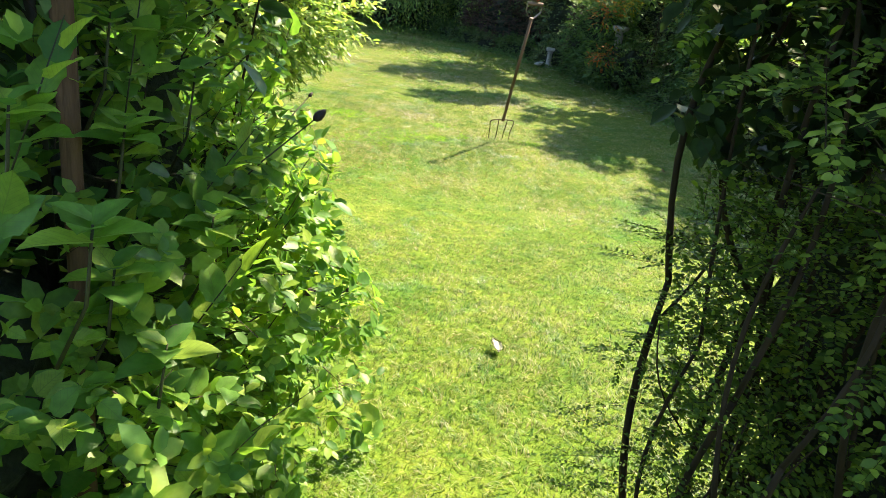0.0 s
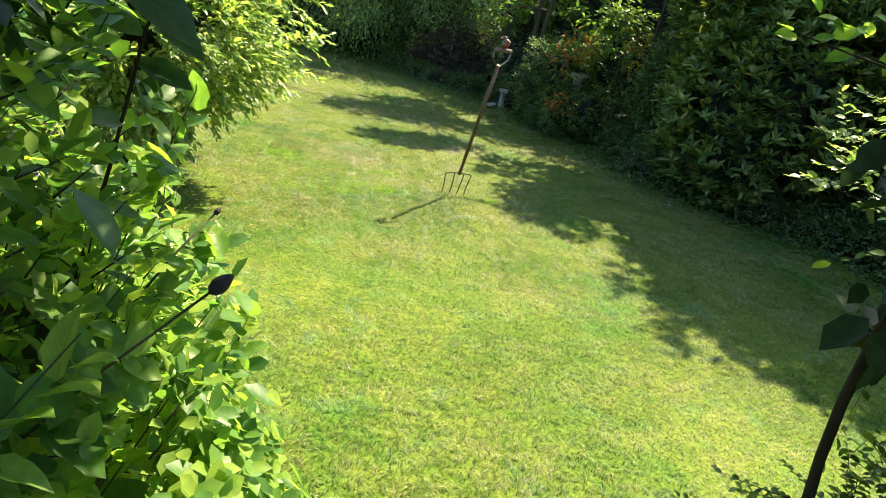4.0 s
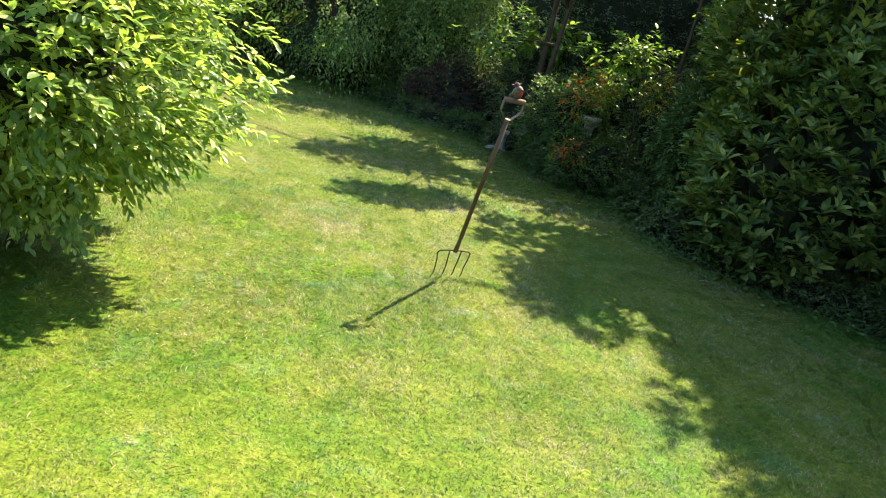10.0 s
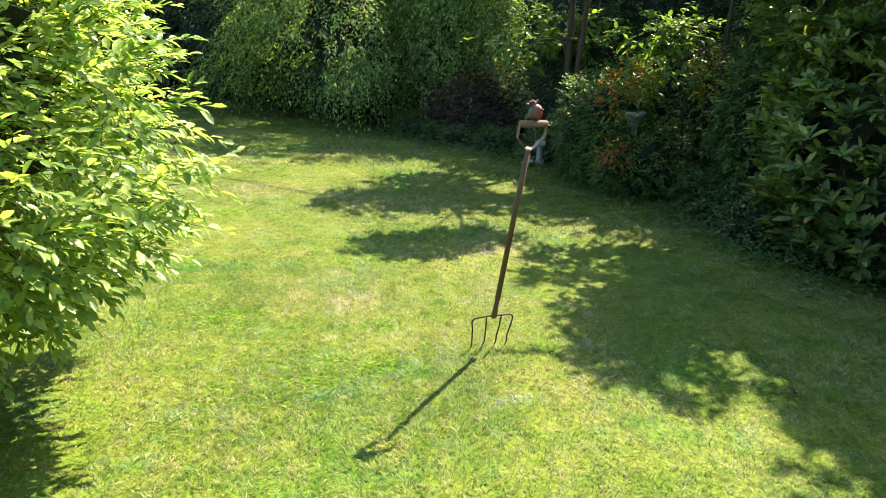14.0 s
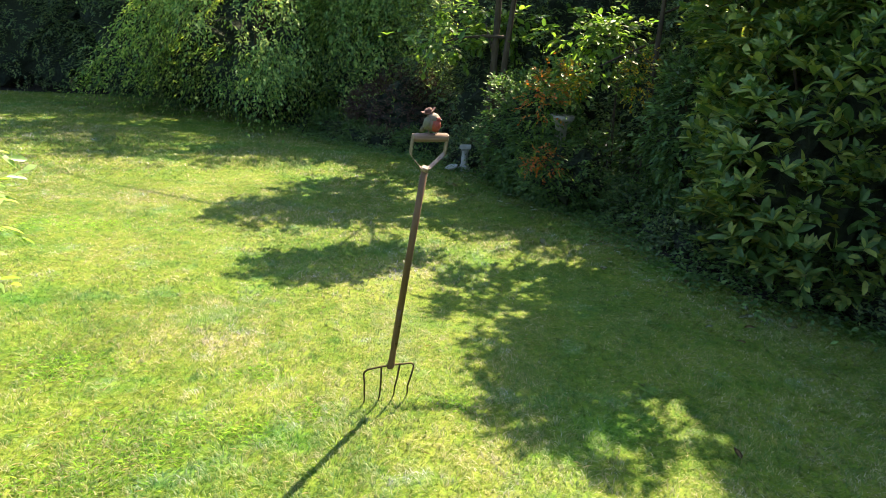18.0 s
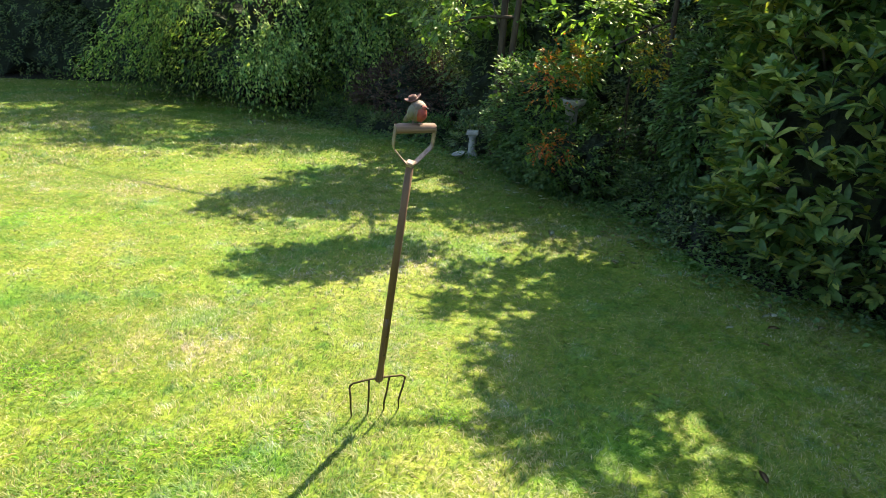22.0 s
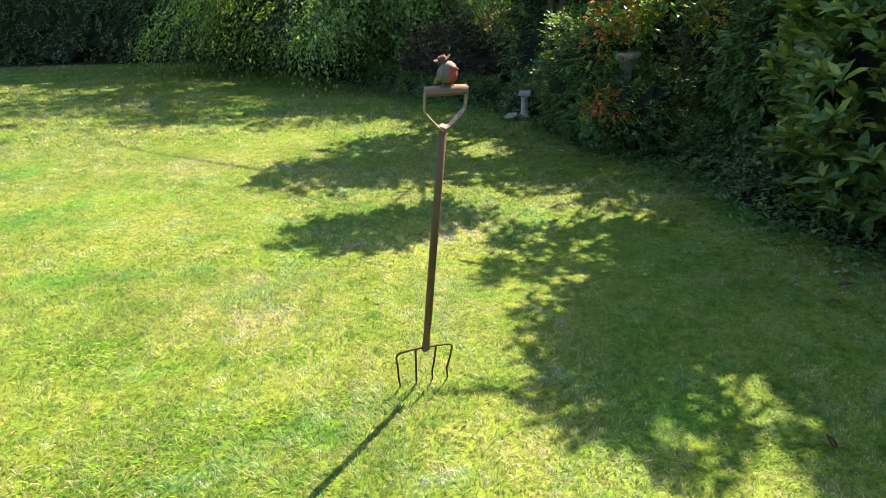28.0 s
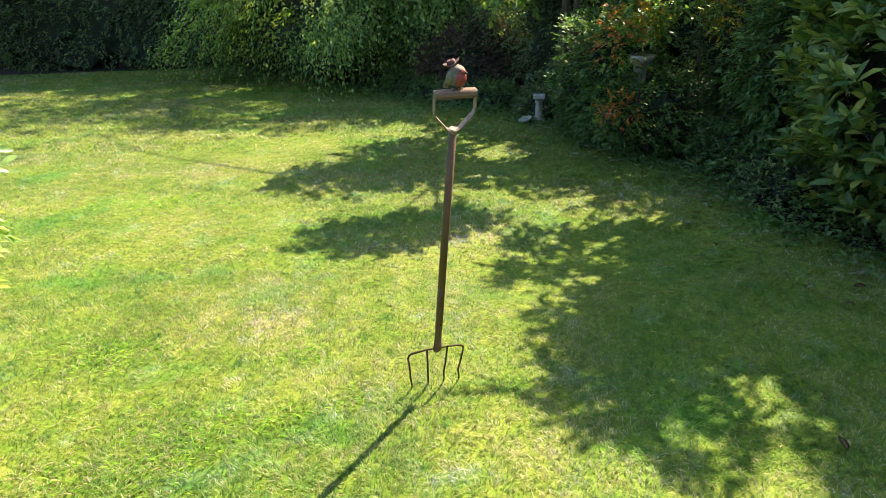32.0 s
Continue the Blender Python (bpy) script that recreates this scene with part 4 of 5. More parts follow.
def tree(name, label, foot, trunk_top, crowns, mat, leaf, seed, limbs=6, girth=0.045, singles=0, face=(0, 0, 0), slim=0.55, second=None, droop=0.35):
    """A small tree: tapering trunk, limbs to each part of its crown, and loose sprays of leaves."""
    ob = tagged(empty(name, (foot[0], foot[1], 0)), label, "tree")
    o = np.array((foot[0], foot[1], 0))
    tops = [trunk_top] + ([second] if second else [])
    for k, top in enumerate(tops):
        bm = bmesh.new()
        stick(bm, Vector((0.07 * k, 0.03 * k, -0.05)), Vector(np.array(top) - o), girth * (1 - 0.3 * k), girth * 0.35, 9, 0.06, 7, seed + k)
        part("trunk", bm, M_BARK, ob)
    ps, ws = [], []
    for k, (c, r, n) in enumerate(crowns):
        bm = bmesh.new()
        start = (np.array(tops[k % len(tops)]) - o) * min(0.9, 0.45 + 0.08 * k)
        stick(bm, start, np.array(c) - o, girth * 0.4, 0.006, 6, 0.05, 5, seed + 20 + k)
        part("limb", bm, M_BARK, ob)
        p, d = shell(n, np.array(c) - o, r, 0.3, seed + k, 0.25, 0.8)
        ps.append(p)
        ws.append(d * np.array((1, 1, 0.5)) + rng.normal(0, 0.4, d.shape))
    p, w = np.concatenate(ps), np.concatenate(ws)
    dress(ob, p, w, 0.2 * rng.uniform(0.5, 1.3, len(p)), mat, leaf, 5, slim, 0.8, droop, "oval", singles, face)
    return ob


# crowns near z=3 are unseen, placed to cast fingers of shade on the lawn
tree("cherry_tree", "young tree with broad sunlit leaves and a forked trunk", (1.5, 11.6), (1.52, 11.75, 3.0),
     [((1.45, 12.15, 1.68), (0.7, 0.35, 0.26), 105), ((0.95, 11.75, 1.45), (0.4, 0.25, 0.16), 36), ((1.35, 11.85, 2.95), (0.55, 0.45, 0.2), 280), ((0.9, 11.05, 3.0), (0.48, 0.38, 0.18), 240), ((1.55, 11.2, 3.0), (0.45, 0.5, 0.18), 280), ((2.35, 11.12, 3.0), (0.46, 0.36, 0.16), 220),
      ((3.35, 10.75, 3.0), (0.42, 0.36, 0.16), 120), ((1.36, 9.64, 3.0), (0.32, 0.24, 0.14), 170), ((1.78, 9.88, 3.0), (0.3, 0.2, 0.12), 100)],
     M_CHERRY, 0.115, 81, singles=250, face=(1.2, 10.0, 1.5), second=(1.75, 11.6, 2.9), girth=0.06)
# here too the crowns near z=3 are unseen and added for lawn shade
tree("hazel_tree", "thin young tree with broad green leaves", (2.85, 10.4), (2.9, 10.4, 3.0),
     [((2.5, 10.8, 1.62), (0.5, 0.35, 0.3), 130), ((2.15, 10.35, 1.22), (0.3, 0.18, 0.14), 36), ((3.65, 10.6, 2.25), (0.5, 0.5, 0.4), 140), ((3.3, 10.3, 3.0), (0.5, 0.35, 0.2), 110), ((2.75, 10.6, 3.05), (0.3, 0.3, 0.15), 50), ((2.4, 9.1, 3.0), (0.2, 0.35, 0.15), 40), ((2.75, 9.45, 3.0), (0.35, 0.28, 0.15), 110)],
     M_CHERRY, 0.105, 91, singles=200, face=(2.2, 9.0, 1.5), girth=0.035)

# crowns out of view, shaped to throw shade on the lawn and statue
over = tree("overhanging_tree", "broad-leaved tree over the border, its unseen crowns added for lawn shade", (5.3, 8.2), (4.9, 7.8, 4.2),
     [((4.8, 7.5, 4.2), (1.0, 1.15, 0.8), 900), ((4.0, 6.75, 4.0), (0.5, 0.5, 0.3), 200), ((4.38, 8.1, 3.95), (0.5, 0.6, 0.4), 280), ((4.5, 6.1, 4.0), (0.5, 0.5, 0.3), 200), ((5.1, 7.2, 2.7), (0.6, 0.8, 0.6), 300), ((4.32, 7.35, 4.15), (0.42, 0.45, 0.25), 260), ((4.05, 7.3, 4.1), (0.28, 0.28, 0.2), 110), ((3.97, 7.95, 4.05), (0.24, 0.36, 0.2), 130), ((5.2, 6.7, 4.2), (0.7, 0.6, 0.4), 320), ((5.7, 8.2, 4.3), (0.9, 1.0, 0.6), 450), ((4.85, 9.4, 4.4), (0.95, 1.0, 0.5), 420)],
     M_CHERRY, 0.115, 101, girth=0.08)
fill(over, (4.85, 7.5, 4.2), (0.8, 0.95, 0.5), 102)
fill(over, (5.7, 8.2, 4.3), (0.7, 0.8, 0.35), 103)
fill(over, (4.95, 9.3, 4.4), (0.75, 0.8, 0.35), 104)

# thin stick above the view, added only to cast a line on the lawn
bm = bmesh.new()
stick(bm, (0.71, 11.18, 3.2), (-1.67, 12.92, 3.5), 0.017, 0.009, 7, 0.08, 8, 19)
bare = part("shadow_line_stick", bm, M_BARK, bpy.data.objects["cherry_tree"], "unseen stick added to cast a thin line of shade")
bare.location = (-1.5, -11.6, 0)
bm = bmesh.new()
stick(bm, (0, 0, -0.05), (0.02, 0.0, 0.62), 0.05, 0.045, 9, 0.01, 4, 18)
post = tagged(part("old_post", bm, plain_material("grey_wood", (0.05, 0.045, 0.04), (0.12, 0.11, 0.09), 30, 0.9, 0.6, (1, 1, 0.15)), None), "weathered grey wooden post in the border", "post")
post.location = (0.12, 13.75, 0)

# the weeping tree
weeping = tagged(empty("weeping_tree", (-1.7, 15.3, 0)), "weeping tree with curtains of small leaves hanging towards the lawn", "tree")
bm = bmesh.new()
stick(bm, (0, 0.3, -0.05), (0.1, 0.3, 5.2), 0.13, 0.06, 10, 0.08, 8, 3)
part("trunk", bm, M_BARK, weeping)
for k in range(9):
    bm = bmesh.new()
    a = 2 * math.pi * k / 9
    stick(bm, (0.08, 0.3, 2.6 + 0.15 * k), (1.7 * math.cos(a), 0.3 + 1.5 * math.sin(a), 3.3), 0.045, 0.012, 6, 0.12, 5, 30 + k)
    part("limb", bm, M_BARK, weeping)
core((0.0, 0.9, 0.9), (1.3, 0.7, 0.9), weeping, 33, low=0.05, lump=0.2)
p, d = shell(8500, np.array((0, 0.25, 1.75)), (1.95, 1.7, 1.75), 0.08, 31, 0.34, 0.5, side=(0, -0.7, 0.0))
keep = rough_field(p * np.array((3.2, 3.2, 1.6)), 1.0, 38) + rng.normal(0, 0.3, len(p)) > -0.35
keep &= (p[:, 2] < 1.3) | (rng.random(len(p)) < 0.62)
p, d = p[keep], d[keep]
sink = np.clip((1.75 - p[:, 2]) / 1.75, 0, 0.9)
p[:, :2] *= np.clip(1 / np.sqrt(1 - sink ** 2), 1, 1.55)[:, None]
dress(weeping, p, d * np.array((1, 1, 0.3)) + rng.normal(0, 0.45, d.shape) + np.array((0, 0, 0.15)), 0.5 * rng.uniform(0.4, 1.4, len(p)), M_WILLOW, 0.08, 10, 0.5, 0.9, 1.0, "kite", jitter=0.5)
p, d = shell(1700, np.array((1.5, 0.1, 1.9)), (0.85, 0.8, 1.35), 0.1, 39, 0.3, 0.5, side=(0, -0.7, 0.0))
dress(weeping, p, d * np.array((1, 1, 0.3)) + rng.normal(0, 0.45, d.shape) + np.array((0, 0, 0.15)), 0.45 * rng.uniform(0.4, 1.4, len(p)), M_WILLOW, 0.08, 10, 0.5, 0.9, 1.0, "kite", jitter=0.5)
p, d = shell(900, np.array((2.05, -0.5, 2.0)), (0.75, 0.55, 0.95), 1.0, 37, 0.32, 0.5, side=(0, -0.7, 0.0))
dress(weeping, p, d * np.array((1, 1, 0.3)) + rng.normal(0, 0.45, d.shape), 0.4 * rng.uniform(0.4, 1.4, len(p)), M_WILLOW, 0.08, 9, 0.5, 0.9, 0.8, "kite", jitter=0.5)
bm = bmesh.new()
stick(bm, (0.08, 0.3, 3.2), (2.05, -0.4, 2.7), 0.045, 0.012, 7, 0.12, 6, 39)
part("limb", bm, M_BARK, weeping)
# upper crown out of view, added to shade the far lawn
p, d = shell(560, np.array((-0.3, 0.3, 5.0)), (2.1, 1.7, 1.2), 3.6, 34, 0.3, 0.8)
dress(weeping, p, d + rng.normal(0, 0.45, d.shape), 0.4 * rng.uniform(0.4, 1.4, len(p)), M_WILLOW, 0.13, 7, 0.5, 0.9, 0.5, "kite", jitter=0.5)
# trees out of view, added to block sky light from the east
for c, r, n, sd in (((7.6, 10.6, 5.2), (1.6, 1.6, 1.7), 800, 113), ((5.6, 14.2, 4.8), (1.5, 1.4, 1.6), 800, 114), ((7.8, 6.2, 5.2), (1.6, 1.6, 1.7), 800, 115), ((7.7, 8.5, 5.6), (1.5, 1.5, 1.9), 500, 116), ((6.7, 12.6, 5.6), (1.5, 1.4, 1.9), 500, 117), ((7.6, 3.7, 5.2), (1.5, 1.6, 1.8), 500, 122)):
    t = tree("unseen_shade_tree", "unseen tall tree added behind the border to block the sky", c[:2], (c[0], c[1], c[2] + 0.6), [(c, r, n)], M_HEDGE, 0.15, sd, girth=0.13)
    fill(t, c, (r[0] * 0.75, r[1] * 0.75, r[2] * 0.7), sd)
# further unseen crowns, each placed by where its shade falls on the lawn
for c, r, n in (((-2.3, 1.5, 5.1), (1.9, 1.5, 0.9), 420), ((-4.6, 2.3, 5.3), (1.9, 1.5, 0.9), 380), ((1.6, -0.6, 5.0), (1.3, 0.6, 0.35), 260), ((-0.9, 2.6, 5.0), (1.1, 0.7, 0.4), 260)):
    p, d = shell(n, np.array(c), r, 3.6, 36, 0.3, 0.8)
    dress(weeping, p, d + rng.normal(0, 0.45, d.shape), 0.4 * rng.uniform(0.4, 1.4, len(p)), M_WILLOW, 0.13, 7, 0.5, 0.9, 0.5, "kite", jitter=0.5)
    bm = bmesh.new()
    stick(bm, (0.05, 0.3, 3.8), c, 0.05, 0.012, 7, 0.15, 6, n)
    part("limb", bm, M_BARK, weeping)
    if c[0] > -2 and c[1] > 0:
        fill(weeping, (c[0] - 1.7, c[1] + 15.3, c[2]), (r[0] * 0.6, r[1] * 0.6, 0.4), n)
# tree added with its crown out of view, for the shade it casts
t = tree("unseen_shade_tree", "unseen tree added behind the border to shade the lawn", (1.3, 15.2), (1.3, 15.0, 4.6),
     [((1.5, 14.7, 4.1), (1.6, 0.75, 0.6), 520), ((0.7, 14.6, 3.4), (0.6, 0.5, 0.4), 120)], M_HEDGE, 0.12, 111, girth=0.08)
fill(t, (1.5, 14.8, 4.1), (1.2, 0.5, 0.35), 118)
# tall crowns out of view, added to shade the far lawn
t = tree("unseen_shade_tree", "unseen tall tree added behind the hedge to shade the far lawn", (-4.2, 19.8), (-4.2, 19.8, 6.5),
     [((-4.4, 19.6, 6.0), (2.6, 1.5, 1.6), 800), ((-7.4, 19.6, 5.6), (2.2, 1.4, 1.4), 600), ((-2.7, 19.1, 4.7), (1.9, 1.2, 0.9), 420)], M_HEDGE, 0.15, 112, girth=0.15)
fill(t, (-4.4, 19.6, 6.0), (1.9, 1.1, 1.0), 119)
fill(t, (-2.7, 19.1, 4.7), (1.4, 0.9, 0.6), 121)
fill(t, (-7.4, 19.6, 5.6), (1.6, 1.0, 0.9), 120)

# one more unseen crown, added to darken the lawn before the border
t = tree("unseen_shade_tree", "unseen tree added behind the young trees to shade the lawn", (3.4, 14.4), (3.3, 14.0, 4.6), [((3.2, 13.65, 4.2), (0.75, 0.75, 0.4), 300)], M_HEDGE, 0.12, 124, girth=0.08)
fill(t, (3.25, 13.7, 4.2), (0.5, 0.5, 0.25), 125)

# ---- hedges that close the garden ----
for c, r, n, sd in (((-7.8, 19.0, 1.9), (3.4, 1.3, 2.5), 12000, 41), ((-4.4, 18.9, 2.0), (2.2, 1.2, 2.5), 7500, 52), ((0.4, 16.6, 2.0), (2.2, 1.2, 2.6), 3500, 53), ((-1.7, 18.4, 2.4), (1.7, 1.0, 2.8), 3500, 68), ((-12.2, 12.5, 1.9), (1.4, 6.0, 2.5), 4000, 42),
                    ((-7.8, 3.2, 1.4), (3.6, 1.4, 1.8), 2500, 54), ((0.0, -3.2, 1.5), (4.5, 1.2, 1.9), 1800, 55)):
    bush("hedge_shrub", "tall dark hedge shrub closing the garden", "hedge", c, r, M_HEDGE, n, 0.085, 5, 0.45, 0.2, 0.04, sd, inner=0.8)

# low plants along the border's edge
EDGE = [(-1.7, 16.3), (-0.75, 14.7), (-0.3, 13.9), (0.1, 13.3), (0.9, 12.65), (1.45, 11.9), (2.0, 10.9), (2.4, 10.0), (2.65, 9.2), (2.75, 8.4), (2.95, 7.75), (3.55, 7.2), (4.1, 6.7), (4.25, 5.3), (4.2, 4.0)]
g = random.Random(5)
for (x0, y0), (x1, y1) in zip(EDGE, EDGE[1:]):
    for k in range(3):
        q = (k + g.random() * 0.7) / 3
        x, y = x0 + (x1 - x0) * q + g.uniform(0, 0.25), y0 + (y1 - y0) * q
        r = g.uniform(0.18, 0.36)
        bush("edging_plant", "low dark green plant at the border's edge", "plant", (x, y, 0.1), (r, r, r * g.uniform(0.45, 0.95)), M_GROUND if g.random() < 0.5 else M_HEDGE, 260, 0.05, 4, 0.5, 0.1, 0.01, g.randrange(999), inner=0.5, stems=0, group="edging plants")

# creeping leaves and litter where the lawn runs out under the shrubs
gc = np.random.default_rng(23)
at = []
for (x0, y0), (x1, y1) in zip(LAWN[5:18], LAWN[6:19]):
    n = int(620 * math.hypot(x1 - x0, y1 - y0))
    q, off = gc.random(n), gc.normal(0.12, 0.16, n)
    nx, ny = (y0 - y1), (x1 - x0)
    ln = -math.hypot(nx, ny)
    at.append(np.stack([x0 + (x1 - x0) * q + nx / ln * off, y0 + (y1 - y0) * q + ny / ln * off, gc.uniform(0.01, 0.05, n)], 1))
at = np.concatenate(at)
n = len(at)
a = gc.uniform(0, 6.283, n)
ways = np.stack([np.cos(a), np.sin(a), gc.uniform(-0.1, 0.7, n)], 1)
size = gc.uniform(0.02, 0.05, n)
tagged(new("creeping_leaves", mesh_of("creeping_leaves", *leaves(at, ways, gc.normal(0, 0.4, (n, 3)) + np.array((0, 0, 1.0)), size, size * 0.6, "kite"), M_GROUND)), "small dark creeping leaves along the border's edge", "ground cover", kind="stuff")

# ---- beside the start: the climber ----
def clear_path(p):
    """Keeps leaves out of the gap through which one walks."""
    lim = np.interp(p[:, 2], [0.4, 0.62, 0.95, 1.15], [-0.10, -0.19, -0.29, -0.45]) + np.where(p[:, 1] < 0.75, 0.1, 0.0) - 0.62 * np.clip(p[:, 1] - 1.85, 0, 1) - np.where((p[:, 1] < 1.35) & (p[:, 2] > 0.25), 0.12, 0.0)
    return (p[:, 0] < lim) & (p[:, 1] > 0.62 + 0.25 * (p[:, 2] > 1.05))


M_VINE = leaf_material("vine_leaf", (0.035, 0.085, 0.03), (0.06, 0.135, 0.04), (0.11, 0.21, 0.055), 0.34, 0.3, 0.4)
NEAR = one_leaf("toothed", M_CLIMB_NEAR)
climber = bush("climbing_shrub", "leafy shrub of toothed green leaves beside the way in", "shrub", (-1.0, 1.55, 0.55), (0.68, 0.95, 0.85), M_CLIMB, 1500, 0.058, 6, 0.62, 0.13, 0.04, 51, kind="oval", inner=0.6, stems=6,
               singles=300, face=(-0.2, 0.9, 1.0), near_mesh=NEAR, clip=clear_path, deep=0.4, lean=(0.15, 0, 0.5))
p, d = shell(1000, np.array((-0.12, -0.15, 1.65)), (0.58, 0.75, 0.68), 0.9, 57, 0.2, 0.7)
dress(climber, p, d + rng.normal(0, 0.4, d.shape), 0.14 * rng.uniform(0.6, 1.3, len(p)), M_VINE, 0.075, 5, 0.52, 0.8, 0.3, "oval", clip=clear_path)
p, d = shell(1000, np.array((0.42, 0.25, 0.5)), (0.52, 0.65, 0.6), 0.05, 56, 0.22, 0.6)
dress(climber, p, d + rng.normal(0, 0.4, d.shape) + np.array((0.1, 0, 0.5)), 0.12 * rng.uniform(0.6, 1.3, len(p)), M_CLIMB, 0.05, 6, 0.6, 0.8, 0.15, "oval", clip=clear_path)
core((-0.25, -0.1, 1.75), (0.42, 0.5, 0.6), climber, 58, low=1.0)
# lump added overhead to keep sun off the climber's upper left
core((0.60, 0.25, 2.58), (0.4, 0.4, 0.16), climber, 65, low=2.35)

p, d = shell(420, np.array((0.30, 0.1, 0.55)), (0.56, 0.85, 0.72), 0.05, 53, 0.22, 0.45)
rosettes(climber, p, d + np.array((0.1, -0.2, 0.9)) + rng.normal(0, 0.3, d.shape), 0.06, 8, M_CLIMB, clip=clear_path)
p, d = shell(150, np.array((-0.05, -0.2, 1.1)), (0.62, 0.8, 0.7), 0.3, 54, 0.22, 0.45)
rosettes(climber, p, d + np.array((0.1, -0.3, 0.9)) + rng.normal(0, 0.3, d.shape), 0.075, 7, M_CLIMB, clip=clear_path)
# long shoots reaching over the lawn, with pairs of large leaves
shoots = [((-0.62, 2.0, 0.55), (0.16, 0.25, 0.36)), ((-0.55, 1.7, 0.35), (0.26, 0.10, 0.34)), ((-0.6, 2.1, 0.4), (0.2, 0.2, 0.2)), ((-0.6, 1.5, 0.75), (0.15, 0.15, 0.28)), ((-0.62, 1.25, 1.0), (0.05, 0.05, 0.42)), ((-0.6, 1.9, 0.85), (0.12, 0.1, 0.4)),
          ((-0.7, 0.8, 0.75), (0.12, 0.06, 0.36)), ((-0.62, 1.05, 0.45), (0.2, -0.05, 0.3)), ((-0.66, 0.95, 1.0), (0.1, 0.05, 0.3)), ((-0.55, 1.35, 0.2), (0.3, 0.1, 0.25)), ((-0.5, 1.95, 0.15), (0.22, 0.1, 0.25)), ((-0.62, 2.2, 0.1), (0.2, 0.1, 0.22)), ((-0.5, 1.6, 0.6), (0.14, 0.1, 0.3)), ((-0.48, 1.45, 0.4), (0.16, 0.02, 0.3)), ((-0.52, 1.8, 0.6), (0.12, 0.2, 0.24)), ((-0.5, 1.2, 0.65), (0.16, 0.0, 0.26)), ((-0.5, 1.65, 0.2), (0.24, 0.1, 0.26)), ((-0.55, 1.3, 0.85), (0.14, 0.1, 0.22)), ((-0.5, 1.1, 0.3), (0.22, 0.0, 0.3))]
sp, sw = np.array([q for q, _ in shoots]) - np.array(climber.location), np.array([w for _, w in shoots])
L = sprigs(sp, sw, np.linalg.norm(sw, axis=1), 11, 0.095, 0.55, 0.9, 0.12, 0.2)
single_leaves(climber, *L, NEAR)
for q, w in zip(sp, sw):
    part("shoot", tube([q, q + w * 0.5, q + w], [0.0018, 0.0015, 0.0009], 6), M_STALK, climber)
# dark buds on thin stalks
for foot, tip, r in (((-0.52, 1.42, 0.86), (-0.312, 1.544, 1.08), 0.011), ((-0.5, 1.75, 0.9), (-0.40, 1.86, 1.06), 0.005), ((-0.5, 1.4, 0.55), (-0.30, 1.5, 0.67), 0.010), ((-0.6, 1.15, 0.5), (-0.46, 1.1, 0.76), 0.010), ((-0.45, 1.6, 0.45), (-0.24, 1.72, 0.58), 0.006)):
    o = Vector(climber.location)
    a, b = Vector(foot) - o, Vector(tip) - o
    stalk = part("stalk", tube([a, a.lerp(b, 0.5) + Vector((0, 0, 0.01)), b], [0.0026, 0.002, 0.0018], 6), M_STALK, climber)
    bm = lathe([(0.001, -1.3), (0.7, -0.8), (1.0, 0.0), (0.85, 0.9), (0.45, 1.7), (0.1, 2.1)], 10)
    bud = part("bud", bm, M_BUD, stalk, "dark purple closed bud")
    bud.matrix_basis = Matrix.Translation(b) @ (b - a).to_track_quat("Z", "Y").to_matrix().to_4x4() @ Matrix.Scale(r, 4)
# unseen canopy added above the way in, to shade the climber
p, d = shell(1300, np.array((0.85, -0.25, 2.6)), (1.1, 0.48, 0.36), 2.2, 59, 0.2, 0.7)
dress(climber, p, d + rng.normal(0, 0.4, d.shape), 0.14 * rng.uniform(0.6, 1.3, len(p)), M_CLIMB, 0.08, 5, 0.6, 0.8, 0.1, "kite")
for c, rr, n in (((-0.45, 1.8, 2.55), (0.6, 0.55, 0.28), 1300), ((1.35, 2.15, 2.6), (0.6, 0.42, 0.28), 620), ((0.12, 2.05, 2.6), (0.36, 0.32, 0.2), 130)):
    p, d = shell(n, np.array(c) - np.array(climber.location), rr, 2.2, 60, 0.2, 0.8)
    dress(climber, p, d + rng.normal(0, 0.4, d.shape), 0.14 * rng.uniform(0.6, 1.3, len(p)), M_CLIMB, 0.08, 5, 0.6, 0.8, 0.1, "kite")
# second unseen lump in this canopy, also blocking sun
core((0.95, 0.2, 2.6), (0.36, 0.3, 0.12), climber, 66, low=2.3)
p, d = shell(480, np.array((0.65, 0.35, 1.97)), (0.4, 0.55, 0.2), 1.6, 67, 0.15, 0.7)
dress(climber, p, d + rng.normal(0, 0.4, d.shape), 0.1 * rng.uniform(0.6, 1.3, len(p)), M_CLIMB, 0.06, 5, 0.6, 0.8, 0.0, "oval")
